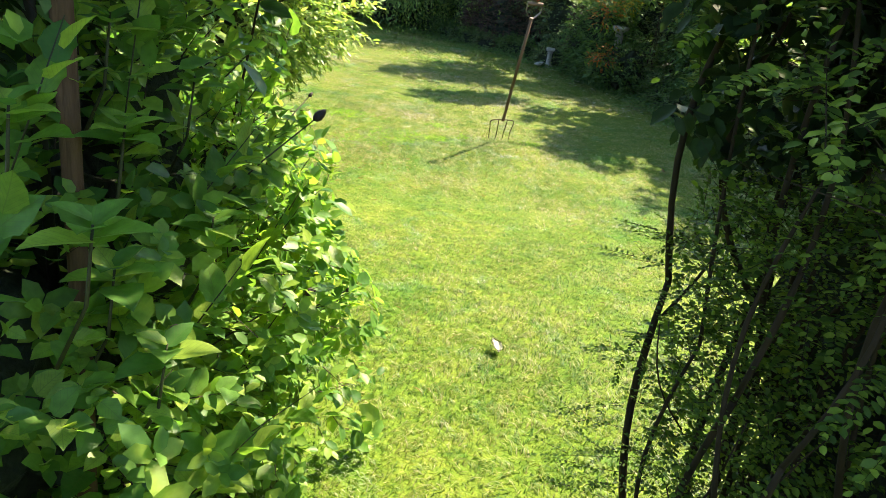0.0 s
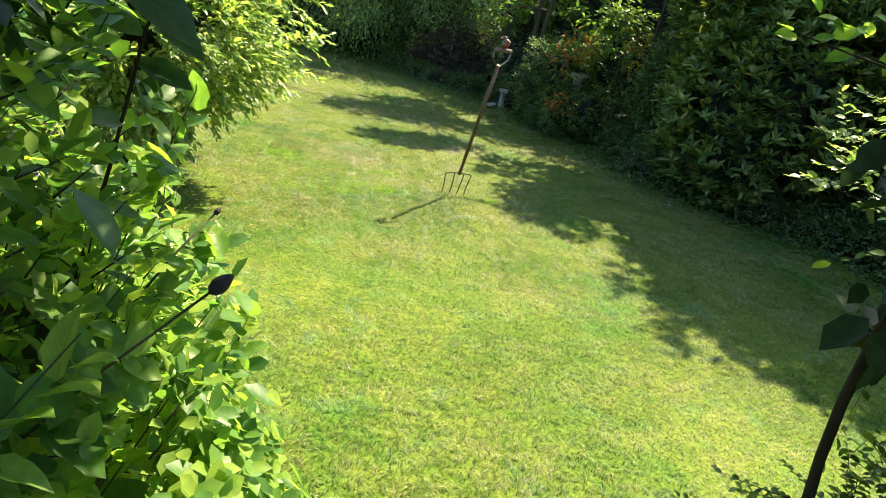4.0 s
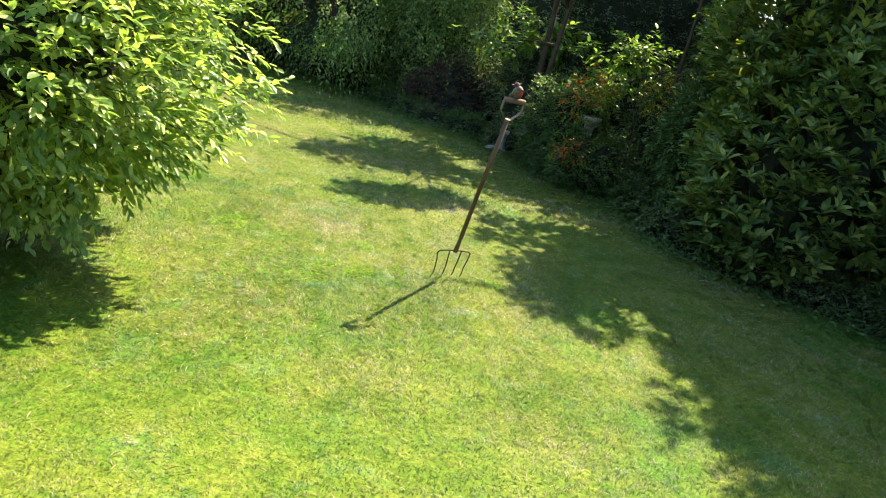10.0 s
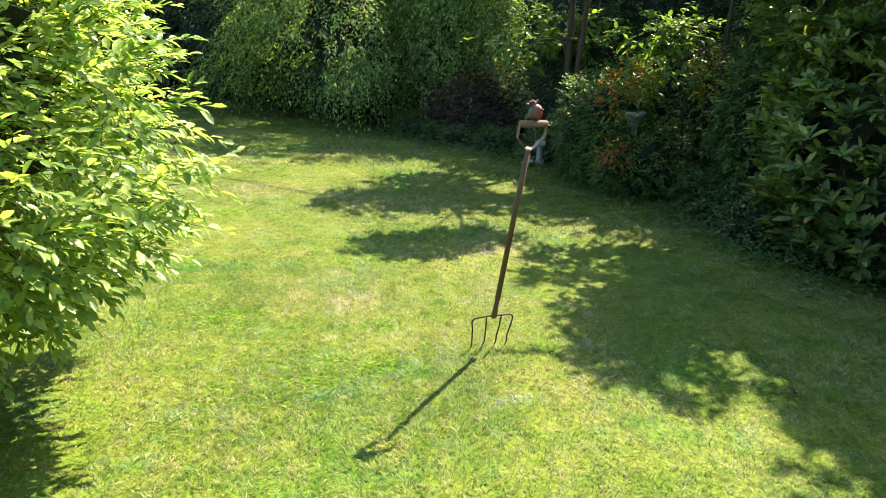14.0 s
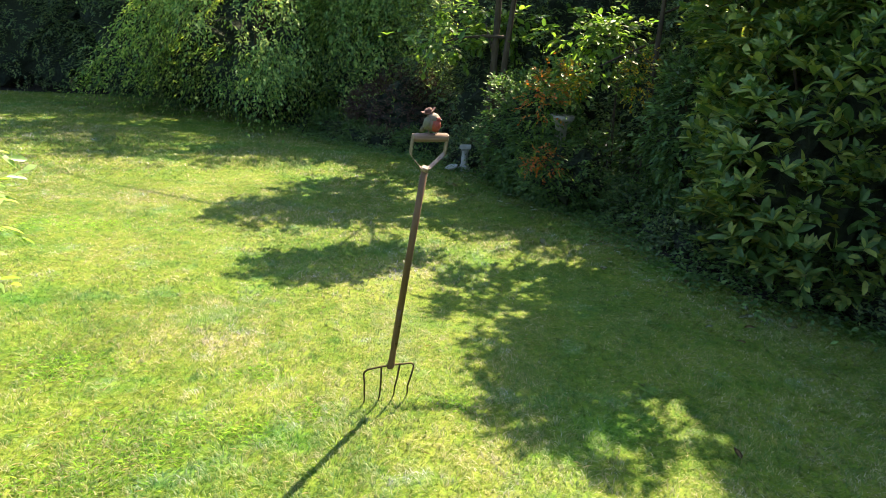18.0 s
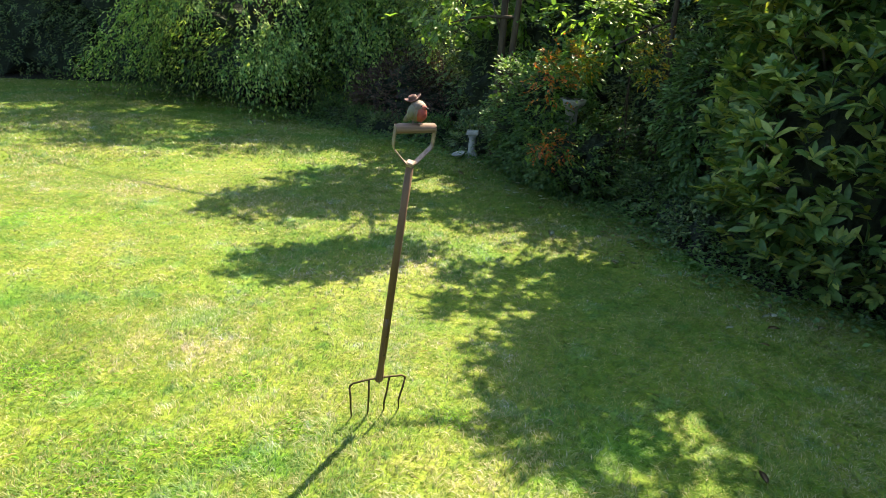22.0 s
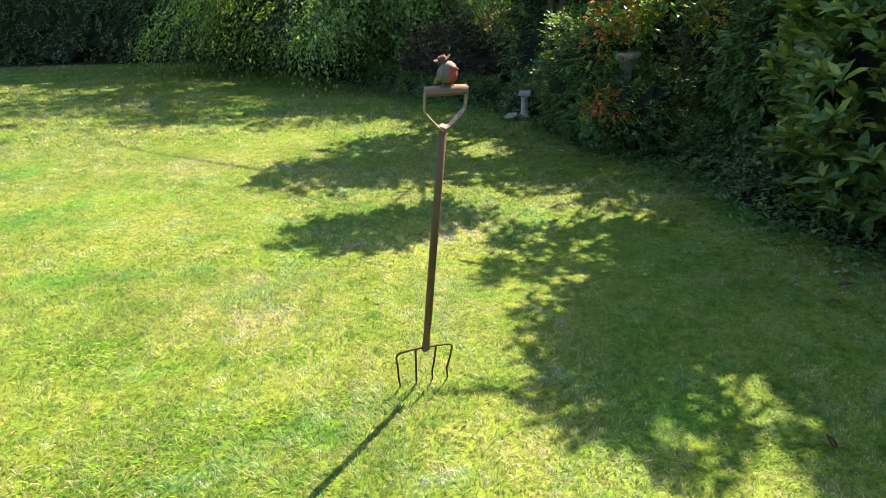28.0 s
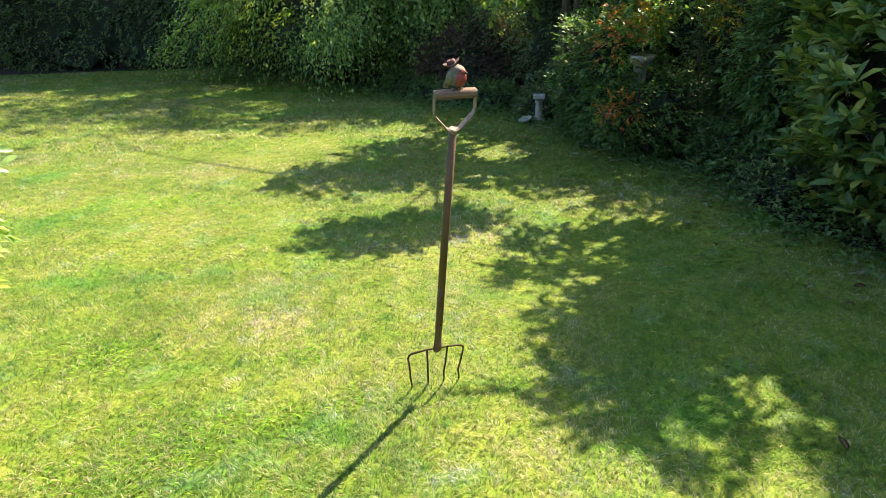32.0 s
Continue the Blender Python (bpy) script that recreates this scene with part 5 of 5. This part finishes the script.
# rosettes of large toothed leaves close to the way in
for x, y, z, size, n in ((-0.47, 0.87, 1.02, 0.095, 7), (-0.56, 1.16, 1.08, 0.085, 7), (-0.52, 1.02, 0.88, 0.09, 7), (-0.62, 1.25, 1.25, 0.075, 6), (-0.60, 0.92, 1.16, 0.08, 6), (-0.44, 1.25, 0.9, 0.08, 7), (-0.42, 0.98, 0.78, 0.085, 6), (-0.55, 1.45, 1.12, 0.075, 6)):
    k = np.arange(n)
    a = k * 2.4 + x * 50
    lift = 0.15 + 0.5 * k / n
    ways = np.stack([np.cos(a), np.sin(a), lift], 1)
    at = np.tile([x, y, z], (n, 1)) - np.array(climber.location) + np.stack([0 * a, 0 * a, 0.006 * k], 1)
    length = size * (1.1 - 0.55 * k / n)
    single_leaves(climber, at, ways, np.tile([0, 0, 1.0], (n, 1)) - 0.3 * ways, length, length * 0.62, NEAR)
    q = Vector(at[0])
    part("shoot", tube([q + Vector((-0.08, 0.02, -0.22)), q + Vector((-0.02, 0.005, -0.1)), q + Vector((0, 0, 0.03))], [0.004, 0.0032, 0.002], 6), M_STALK, climber)
# a few large dark leaves hanging close to the way
at = np.array([(-0.37, 1.335, 1.432), (-0.51, 1.90, 1.385), (-0.515, 1.90, 1.41), (-0.525, 1.90, 1.375), (-0.535, 1.90, 1.345), (-0.545, 1.90, 1.31), (-0.555, 1.90, 1.27), (-0.56, 1.89, 1.22), (-0.505, 1.91, 1.43), (-0.565, 1.89, 1.17)])
ways = np.array([(0.07, -0.005, -0.042), (0.10, -0.05, 0.02), (-0.05, 0.0, 0.09), (-0.1, 0.05, 0.02), (0.09, -0.02, -0.05), (-0.09, -0.03, 0.03), (0.10, -0.03, -0.02), (0.09, 0.03, 0.03), (0.05, 0.05, 0.09), (-0.05, -0.08, 0.02)])
single_leaves(climber, at - np.array(climber.location), ways, np.array([(0.1, -0.55, 0.8)] + [(0.1 * k % 0.5 - 0.2, -0.7, 0.7) for k in range(1, 10)]),
              np.array([0.085, 0.105, 0.09, 0.09, 0.10, 0.085, 0.10, 0.09, 0.07, 0.08]), np.array([0.042, 0.042, 0.045, 0.04, 0.045, 0.04, 0.042, 0.04, 0.03, 0.04]), one_leaf("broad", M_GLOSSY))
o = Vector(climber.location)
part("shoot", tube([Vector(v) - o for v in ((-0.66, 1.85, 0.7), (-0.58, 1.88, 1.1), (-0.545, 1.90, 1.32), (-0.50, 1.91, 1.43), (-0.475, 1.92, 1.52))], [0.004, 0.0035, 0.003, 0.0026, 0.0016], 7), M_TWIG, climber)
part("shoot", tube([Vector(v) - o for v in ((-0.50, 1.36, 1.40), (-0.43, 1.345, 1.432), (-0.37, 1.335, 1.432))], [0.003, 0.002, 0.0016], 6), M_STALK, climber)
bm = lathe([(0.001, -1.3), (0.7, -0.8), (1.0, 0.0), (0.85, 0.9), (0.45, 1.7), (0.1, 2.1)], 10)
bud = part("bud", bm, M_PALEBUD, climber, "pale closed bud")
bud.matrix_basis = Matrix.Translation(Vector((-0.50, 1.89, 1.352)) - o) @ Matrix.Rotation(0.6, 4, "Y") @ Matrix.Scale(0.010, 4)
# the old woody stem and the dark post that it climbs
bm = bmesh.new()
stick(bm, (0.30, -0.36, -0.03), (0.33, -0.38, 2.4), 0.018, 0.013, 10, 0.03, 14, 77)
stick(bm, (0.27, -0.34, -0.03), (0.32, -0.40, 2.4), 0.010, 0.008, 8, 0.03, 12, 78)
part("woody_stem", bm, M_WOODY, climber, "brown peeling woody stem")
post = tagged(empty("arch_post", (-0.78, 1.28, 0)), "thin dark metal post behind the climber", "post")
part("upright", tube([(0, 0, -0.05), (0, 0, 2.45)], 0.012, 10), M_DARK, post)

# ---- beside the start: the fine-leaved hedge ----
def clear_right(p):
    lim = np.where(p[:, 2] > 1.25, 0.32, 0.46) + 0.95 * np.clip(p[:, 1] - 1.5, 0, 2)
    return (p[:, 0] > lim) & (p[:, 1] > 0.55)


hedge = tagged(empty("fine_leaved_hedge", (0.95, 1.45, 0)), "dark fine-leaved hedge with bare crooked lower stems", "hedge")
o_hedge = np.array(hedge.location)
for k in range(34):
    bm = bmesh.new()
    y = g.uniform(-0.35, 0.12)
    x = g.uniform(-0.46 + 0.75 * max(0, y), 0.0) if k < 20 else g.uniform(0.0, 0.55)
    a = Vector((x + 0.07, y, -0.03))
    b = Vector((x + g.uniform(-0.05, 0.12), y + g.uniform(-0.15, 0.1), g.uniform(0.45, 0.9)))
    c = b + Vector((g.uniform(-0.10, 0.12), g.uniform(-0.15, 0.1), g.uniform(0.5, 1.0)))
    r = g.uniform(0.005, 0.011)
    stick(bm, a, b, r, r * 0.8, 8, 0.07, 10, 200 + k)
    stick(bm, b, c, r * 0.8, r * 0.45, 7, 0.08, 9, 300 + k)
    part("stem", bm, M_TWIG, hedge)
    # a side shoot
    bm = bmesh.new()
    q = a.lerp(b, g.uniform(0.4, 0.9))
    stick(bm, q, q + Vector((g.uniform(-0.18, 0.18), g.uniform(-0.15, 0.1), g.uniform(0.15, 0.4))), r * 0.45, 0.0015, 6, 0.04, 6, 400 + k)
    part("side_shoot", bm, M_TWIG, hedge)


def frond_set(n, x, y, z, way, reach, leaf, per, clip=clear_right, singles=0):
    """Flat, arching fronds with two rows of small oval leaves."""
    p = np.stack([rng.uniform(*x, n), rng.uniform(*y, n), rng.uniform(*z, n)], 1) - o_hedge
    d = np.array(way) + rng.normal(0, 0.5, (n, 3)) * np.array((1, 1, 0.45))
    dress(hedge, p, d, reach * rng.uniform(0.6, 1.25, n), M_FERNY, leaf, per, 0.55, 1.5, 0.16, "oval", singles, (0.2, 1.0, 1.2), one_leaf("oval", M_FERNY), 0.1, 0.06, clip)


frond_set(330, (0.42, 1.2), (0.85, 1.75), (1.12, 1.8), (-0.6, -0.45, 0.0), 0.30, 0.027, 20, singles=300)
frond_set(260, (0.42, 1.4), (0.9, 1.9), (1.6, 2.4), (-0.3, -0.4, 0.1), 0.30, 0.027, 20)
frond_set(1150, (0.74, 1.6), (0.75, 1.7), (0.05, 1.25), (-0.5, -0.55, 0.05), 0.28, 0.025, 20)
frond_set(620, (0.50, 0.95), (1.15, 1.7), (0.05, 1.15), (-0.2, -0.4, 0.2), 0.15, 0.016, 14)
frond_set(320, (0.47, 0.72), (1.25, 1.6), (0.5, 1.12), (-0.2, -0.4, 0.1), 0.16, 0.018, 14)
frond_set(120, (0.50, 0.66), (1.3, 1.75), (0.05, 0.45), (-0.8, -0.1, 0.35), 0.2, 0.013, 18)
# twigs with two rows of tiny leaves, reaching out over the lawn in tiers
ends = [(q, z, w) for q, z, w in ((1.5, 0.92, 0.25), (1.5, 0.90, 0.2), (1.55, 0.84, 0.27), (1.52, 0.66, 0.18), (1.6, 0.58, 0.26), (1.58, 0.56, 0.2), (1.62, 0.42, 0.28), (1.5, 0.36, 0.24), (1.66, 0.30, 0.3), (1.45, 0.27, 0.25), (1.6, 0.2, 0.28), (1.62, 0.24, 0.34), (1.55, 0.14, 0.3))]
p = np.array([(0.60, q, z) for q, z, w in ends]) - o_hedge
d = np.array([(-1.0, g.uniform(-0.1, 0.3), g.uniform(-0.25, 0.15)) for _ in ends])
rc = np.array([w * 0.85 for _, _, w in ends])
dress(hedge, p, d, rc, M_FERNY, 0.017, 30, 0.6, 1.5, 0.05, "oval", jitter=0.1, twig=0.09)
mid = np.concatenate([p + unit(d) * (rc * f)[:, None] for f in (0.3, 0.5, 0.65)])
dress(hedge, mid, np.tile(d, (3, 1)) * np.array((0.8, 1, 1)) + rng.normal(0, 0.5, mid.shape), np.tile(rc, 3) * 0.45, M_FERNY, 0.015, 16, 0.6, 1.5, 0.05, "oval", jitter=0.1, twig=0.08)
# sunlit sprays: sun on them put into a yellower leaf colour than the hedge's
LIT_SPRAYS = [(0.74, 2.1, 1.36), (0.77, 2.1, 1.28), (0.77, 2.1, 1.44), (0.81, 2.1, 1.31), (0.8, 2.1, 1.39), (0.72, 2.1, 1.27), (0.88, 2.1, 1.24), (0.83, 2.1, 1.34)]
BROAD = [(0.54, 2.1, 1.53), (0.62, 2.1, 1.54), (0.58, 2.1, 1.57), (0.67, 2.1, 1.52), (0.67, 2.1, 1.57), (0.61, 2.1, 1.56)]
ends = [(q, w) for q, w in zip(LIT_SPRAYS, ((-1, -0.1, 0.1), (-1, 0.1, -0.1), (-1, 0, 0.25), (-1, -0.2, 0), (-1, 0.1, -0.2), (-0.9, -0.2, 0.15), (-1, 0, 0), (-1, 0.2, 0.1)))]
p, d = np.array([q for q, _ in ends]) - np.array(hedge.location), np.array([w for _, w in ends], float)
p = np.concatenate([p] + [p + rng.normal(0, 0.035, p.shape) + np.array((0.05, 0.04, 0.01)) * k for k in range(1, 6)])
d = np.concatenate([d] + [d + rng.normal(0, 0.5, d.shape) for _ in range(5)])
dress(hedge, p, d, np.tile([0.13, 0.15, 0.11, 0.14, 0.12, 0.12, 0.10, 0.13], 6) * rng.uniform(0.5, 1.0, 48), M_SPRAY, 0.024, 13, 0.7, 1.2, 0.0, "oval", jitter=0.25, twig=0.06)
at = np.array(BROAD) - np.array(hedge.location)
at = np.concatenate([at] + [at + rng.normal(0, 0.02, at.shape) + np.array((0.05 * k, 0.02 * k, 0.01 * k)) for k in (1, 2)])
ways = np.tile([(-1, -0.2, -0.1), (-0.9, 0.1, -0.5), (-1, 0, 0.3), (-0.6, -0.2, -0.7), (-0.8, 0, 0.4), (0.6, 0.2, -0.3)], (3, 1)) + rng.normal(0, 0.25, at.shape)
single_leaves(hedge, at, ways, np.tile([0.1, -0.4, 0.9], (18, 1)) + rng.normal(0, 0.25, at.shape), rng.uniform(0.04, 0.06, 18), rng.uniform(0.025, 0.036, 18), one_leaf("broad", M_CLIMB_NEAR))
# broad leaves hanging in the hedge, coloured as if in shade
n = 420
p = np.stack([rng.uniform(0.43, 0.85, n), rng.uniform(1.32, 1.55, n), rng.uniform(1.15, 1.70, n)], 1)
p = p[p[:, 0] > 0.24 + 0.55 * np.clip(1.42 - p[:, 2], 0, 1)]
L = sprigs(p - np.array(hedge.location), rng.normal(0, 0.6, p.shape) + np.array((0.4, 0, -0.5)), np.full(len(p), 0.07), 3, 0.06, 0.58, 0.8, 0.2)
o = tagged(new("broad_foliage", mesh_of("broad_foliage", *leaves(*L, "oval"), M_HANGING, smooth=True)), "broad hanging leaves with shade put into their dark colour", kind="stuff")
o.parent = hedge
for pts in (((0.97, 1.50, 0.29), (0.86, 1.50, 0.57), (0.77, 1.50, 0.69), (0.75, 1.50, 0.80), (0.74, 1.50, 0.90), (0.70, 1.50, 0.99), (0.70, 1.50, 1.08), (0.67, 1.50, 1.18)),
            ((1.07, 1.55, 0.24), (0.96, 1.55, 0.48), (0.88, 1.55, 0.64), (0.83, 1.55, 0.81), (0.81, 1.55, 0.95), (0.75, 1.55, 1.11), (0.74, 1.55, 1.23))):
    foot = (pts[0][0] + 0.02, pts[0][1], -0.03)
    rr = [0.011 - 0.0009 * k for k in range(len(pts) + 1)]
    part("stem", tube([Vector(v) - Vector(hedge.location) for v in (foot,) + pts], rr, 8), M_TWIG, hedge, "crooked dark stem")
for k, q in enumerate(LIT_SPRAYS + BROAD[:1] + BROAD[3:4]):
    a, b = Vector(q) - Vector(hedge.location), Vector((1.08, 1.92, q[2] - 0.12)) - Vector(hedge.location)
    part("stem", tube([b, a.lerp(b, 0.45) + Vector((0, 0.02, 0.015)), a], [0.004, 0.0028, 0.0014], 6), M_TWIG, hedge)
part("stem", tube([Vector(v) - Vector(hedge.location) for v in ((1.05, 1.8, 0.9), (0.98, 2.0, 1.3), (0.86, 2.12, 1.56))], [0.005, 0.004, 0.002], 7), M_TWIG, hedge)
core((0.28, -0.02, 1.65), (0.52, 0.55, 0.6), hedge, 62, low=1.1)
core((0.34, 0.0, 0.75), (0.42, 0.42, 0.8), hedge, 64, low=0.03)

# ---- white flowers at the lawn's edge ----
M_PETAL = leaf_material("white_petal", (0.62, 0.62, 0.66), (0.72, 0.72, 0.76), (0.82, 0.82, 0.84), 0.6, 0.3, 0.2)
clump = tagged(empty("flower_clump", (-1.52, 3.6, 0)), "clump of small white flowers at the lawn's edge", "flowers")
n = 900
a, q = rng.uniform(0, 6.283, n), np.sqrt(rng.random(n))
foot = np.stack([0.25 * q * np.cos(a), 0.42 * q * np.sin(a), np.zeros(n)], 1)
way = foot * np.array((0.5, 0.3, 0)) + np.array((0, 0, 0.36)) + rng.normal(0, 0.05, (n, 3))
way[:, 2] *= rng.uniform(0.45, 1.15, n)
tv, tf = twigs(foot, way, np.linalg.norm(way, axis=1), 0.0016, 0.0)
o = tagged(new("stalk_work", mesh_of("stalk_work", tv, tf, M_STALK)), kind="stuff")
o.parent = clump
L = sprigs(foot, way, np.linalg.norm(way, axis=1) * 0.8, 5, 0.035, 0.4, 0.9, 0.1)
o = tagged(new("foliage", mesh_of("foliage", *leaves(*L, "kite"), M_CLIMB)), kind="stuff")
o.parent = clump
heads = (foot[:, None] + way[:, None] * rng.uniform(0.55, 1.0, (n, 6))[:, :, None] + rng.normal(0, 0.012, (n, 6, 3))).reshape(-1, 3)
turn = rng.uniform(0, 6.283, len(heads))
face = unit(rng.normal(0, 0.5, heads.shape) + np.array((0.2, -0.3, 0.8)))
across = unit(np.cross(face, rng.normal(0, 1, heads.shape)))
other = np.cross(face, across)
bases, ways = [], []
for k in range(5):
    t5 = turn + k * 1.2566
    ways.append(across * np.cos(t5)[:, None] + other * np.sin(t5)[:, None])
L = np.concatenate([heads] * 5), np.concatenate(ways), np.concatenate([face] * 5), np.full(len(heads) * 5, 0.0055), np.full(len(heads) * 5, 0.005)
o = tagged(new("blossom", mesh_of("blossom", *leaves(*L, "kite"), M_PETAL)), "tiny white five-petalled flowers", kind="stuff")
o.parent = clump

M_STRAW = leaf_material("dry_straw", (0.30, 0.27, 0.14), (0.42, 0.38, 0.22), (0.55, 0.50, 0.34), 0.7, 0.2, 0.2)

# ---- fallen leaves ----
M_FALLEN = leaf_material("fallen_leaf", (0.16, 0.10, 0.05), (0.26, 0.20, 0.11), (0.36, 0.34, 0.25), 0.6, 0.15, 0.3)
M_PALE = leaf_material("pale_fallen_leaf", (0.42, 0.46, 0.36), (0.48, 0.52, 0.42), (0.55, 0.58, 0.48), 0.5, 0.15, 0.4)
M_DRY = leaf_material("bleached_leaf", (0.80, 0.82, 0.74), (0.88, 0.9, 0.82), (0.95, 0.96, 0.9), 0.5, 0.1, 0.4)


def fallen(x, y, length, turn, mat, label, tilt=0.0, lift=0.027):
    bm = bmesh.new()
    v, f = leaf_shape("oval")
    vs = [bm.verts.new((q[0] * 0.6, q[1] - 0.5, q[2] * 0.9 + 0.08)) for q in v]
    for t in f:
        bm.faces.new([vs[i] for i in t])
    bmesh.ops.solidify(bm, geom=bm.faces[:], thickness=0.012)
    ob = part("fallen_leaf", bm, mat, None)
    ob.matrix_world = pose(x, y, lift, tilt, g.uniform(-12, 12), turn) @ Matrix.Scale(length, 4)
    return tagged(ob, label, "leaf", "fallen leaves")


fallen(0.262, 2.50, 0.085, 20, M_DRY, "pale curled fallen leaf on the sunny lawn", 20, 0.034)
fallen(1.72, 5.80, 0.055, 20, M_FALLEN, "brown dry fallen leaf standing in the grass", 30)
fallen(0.005, 7.187, 0.035, 80, M_FALLEN, "small dark dry leaf on the sunny lawn", 10)
fallen(0.049, 7.009, 0.035, 140, M_FALLEN, "small dark dry leaf on the sunny lawn", 20)
for k in range(70):
    q = g.random()
    x, y = 1.35 + 1.5 * q + g.uniform(-0.6, 0.25), 11.3 - 3.8 * q + g.uniform(-0.9, 0.4)
    fallen(x, y, g.uniform(0.04, 0.075), g.uniform(0, 360), M_FALLEN if g.random() < 0.4 else M_PALE, "small fallen leaf on the shaded lawn", g.uniform(-15, 15))

# ---- dry clippings in the turf ----
n = 900
where = np.concatenate([rng.normal(0, 1, (n // 2, 2)) * np.array((0.35, 0.45)) + np.array((-0.85, 5.15)), np.stack([rng.uniform(-1.3, 1.6, n // 2), rng.uniform(2.0, 7.5, n // 2)], 1)])
at = np.column_stack([where, np.full(len(where), 0.012)])
a = rng.uniform(0, 6.283, len(at))
ways = np.stack([np.cos(a), np.sin(a), rng.uniform(-0.1, 0.5, len(at))], 1)
ln = rng.uniform(0.015, 0.045, len(at))
tagged(new("dry_clippings", mesh_of("dry_clippings", *leaves(at, ways, np.tile([0, 0, 1.0], (len(at), 1)) + rng.normal(0, 0.3, at.shape), ln, np.full(len(at), 0.004), "kite"), M_STRAW)), "dry pale grass clippings scattered over the lawn", "clippings", kind="stuff")

# ---- more growth at the back of the border ----
bush("dark_shrub", "dark leafy shrub in the gap between the hedges", "shrub", (4.35, 12.3, 1.6), (0.75, 0.5, 1.15), M_HEDGE, 1500, 0.08, 5, 0.45, 0.16, 0.05, 81)
bush("broad_leaved_tree", "small tree with broad leaves arching over the statue", "tree", (4.78, 6.62, 2.05), (0.78, 0.62, 0.5), M_GROUND, 520, 0.105, 4, 0.66, 0.16, 1.5, 82, kind="oval", inner=0.3, stems=1, lump=0.24)
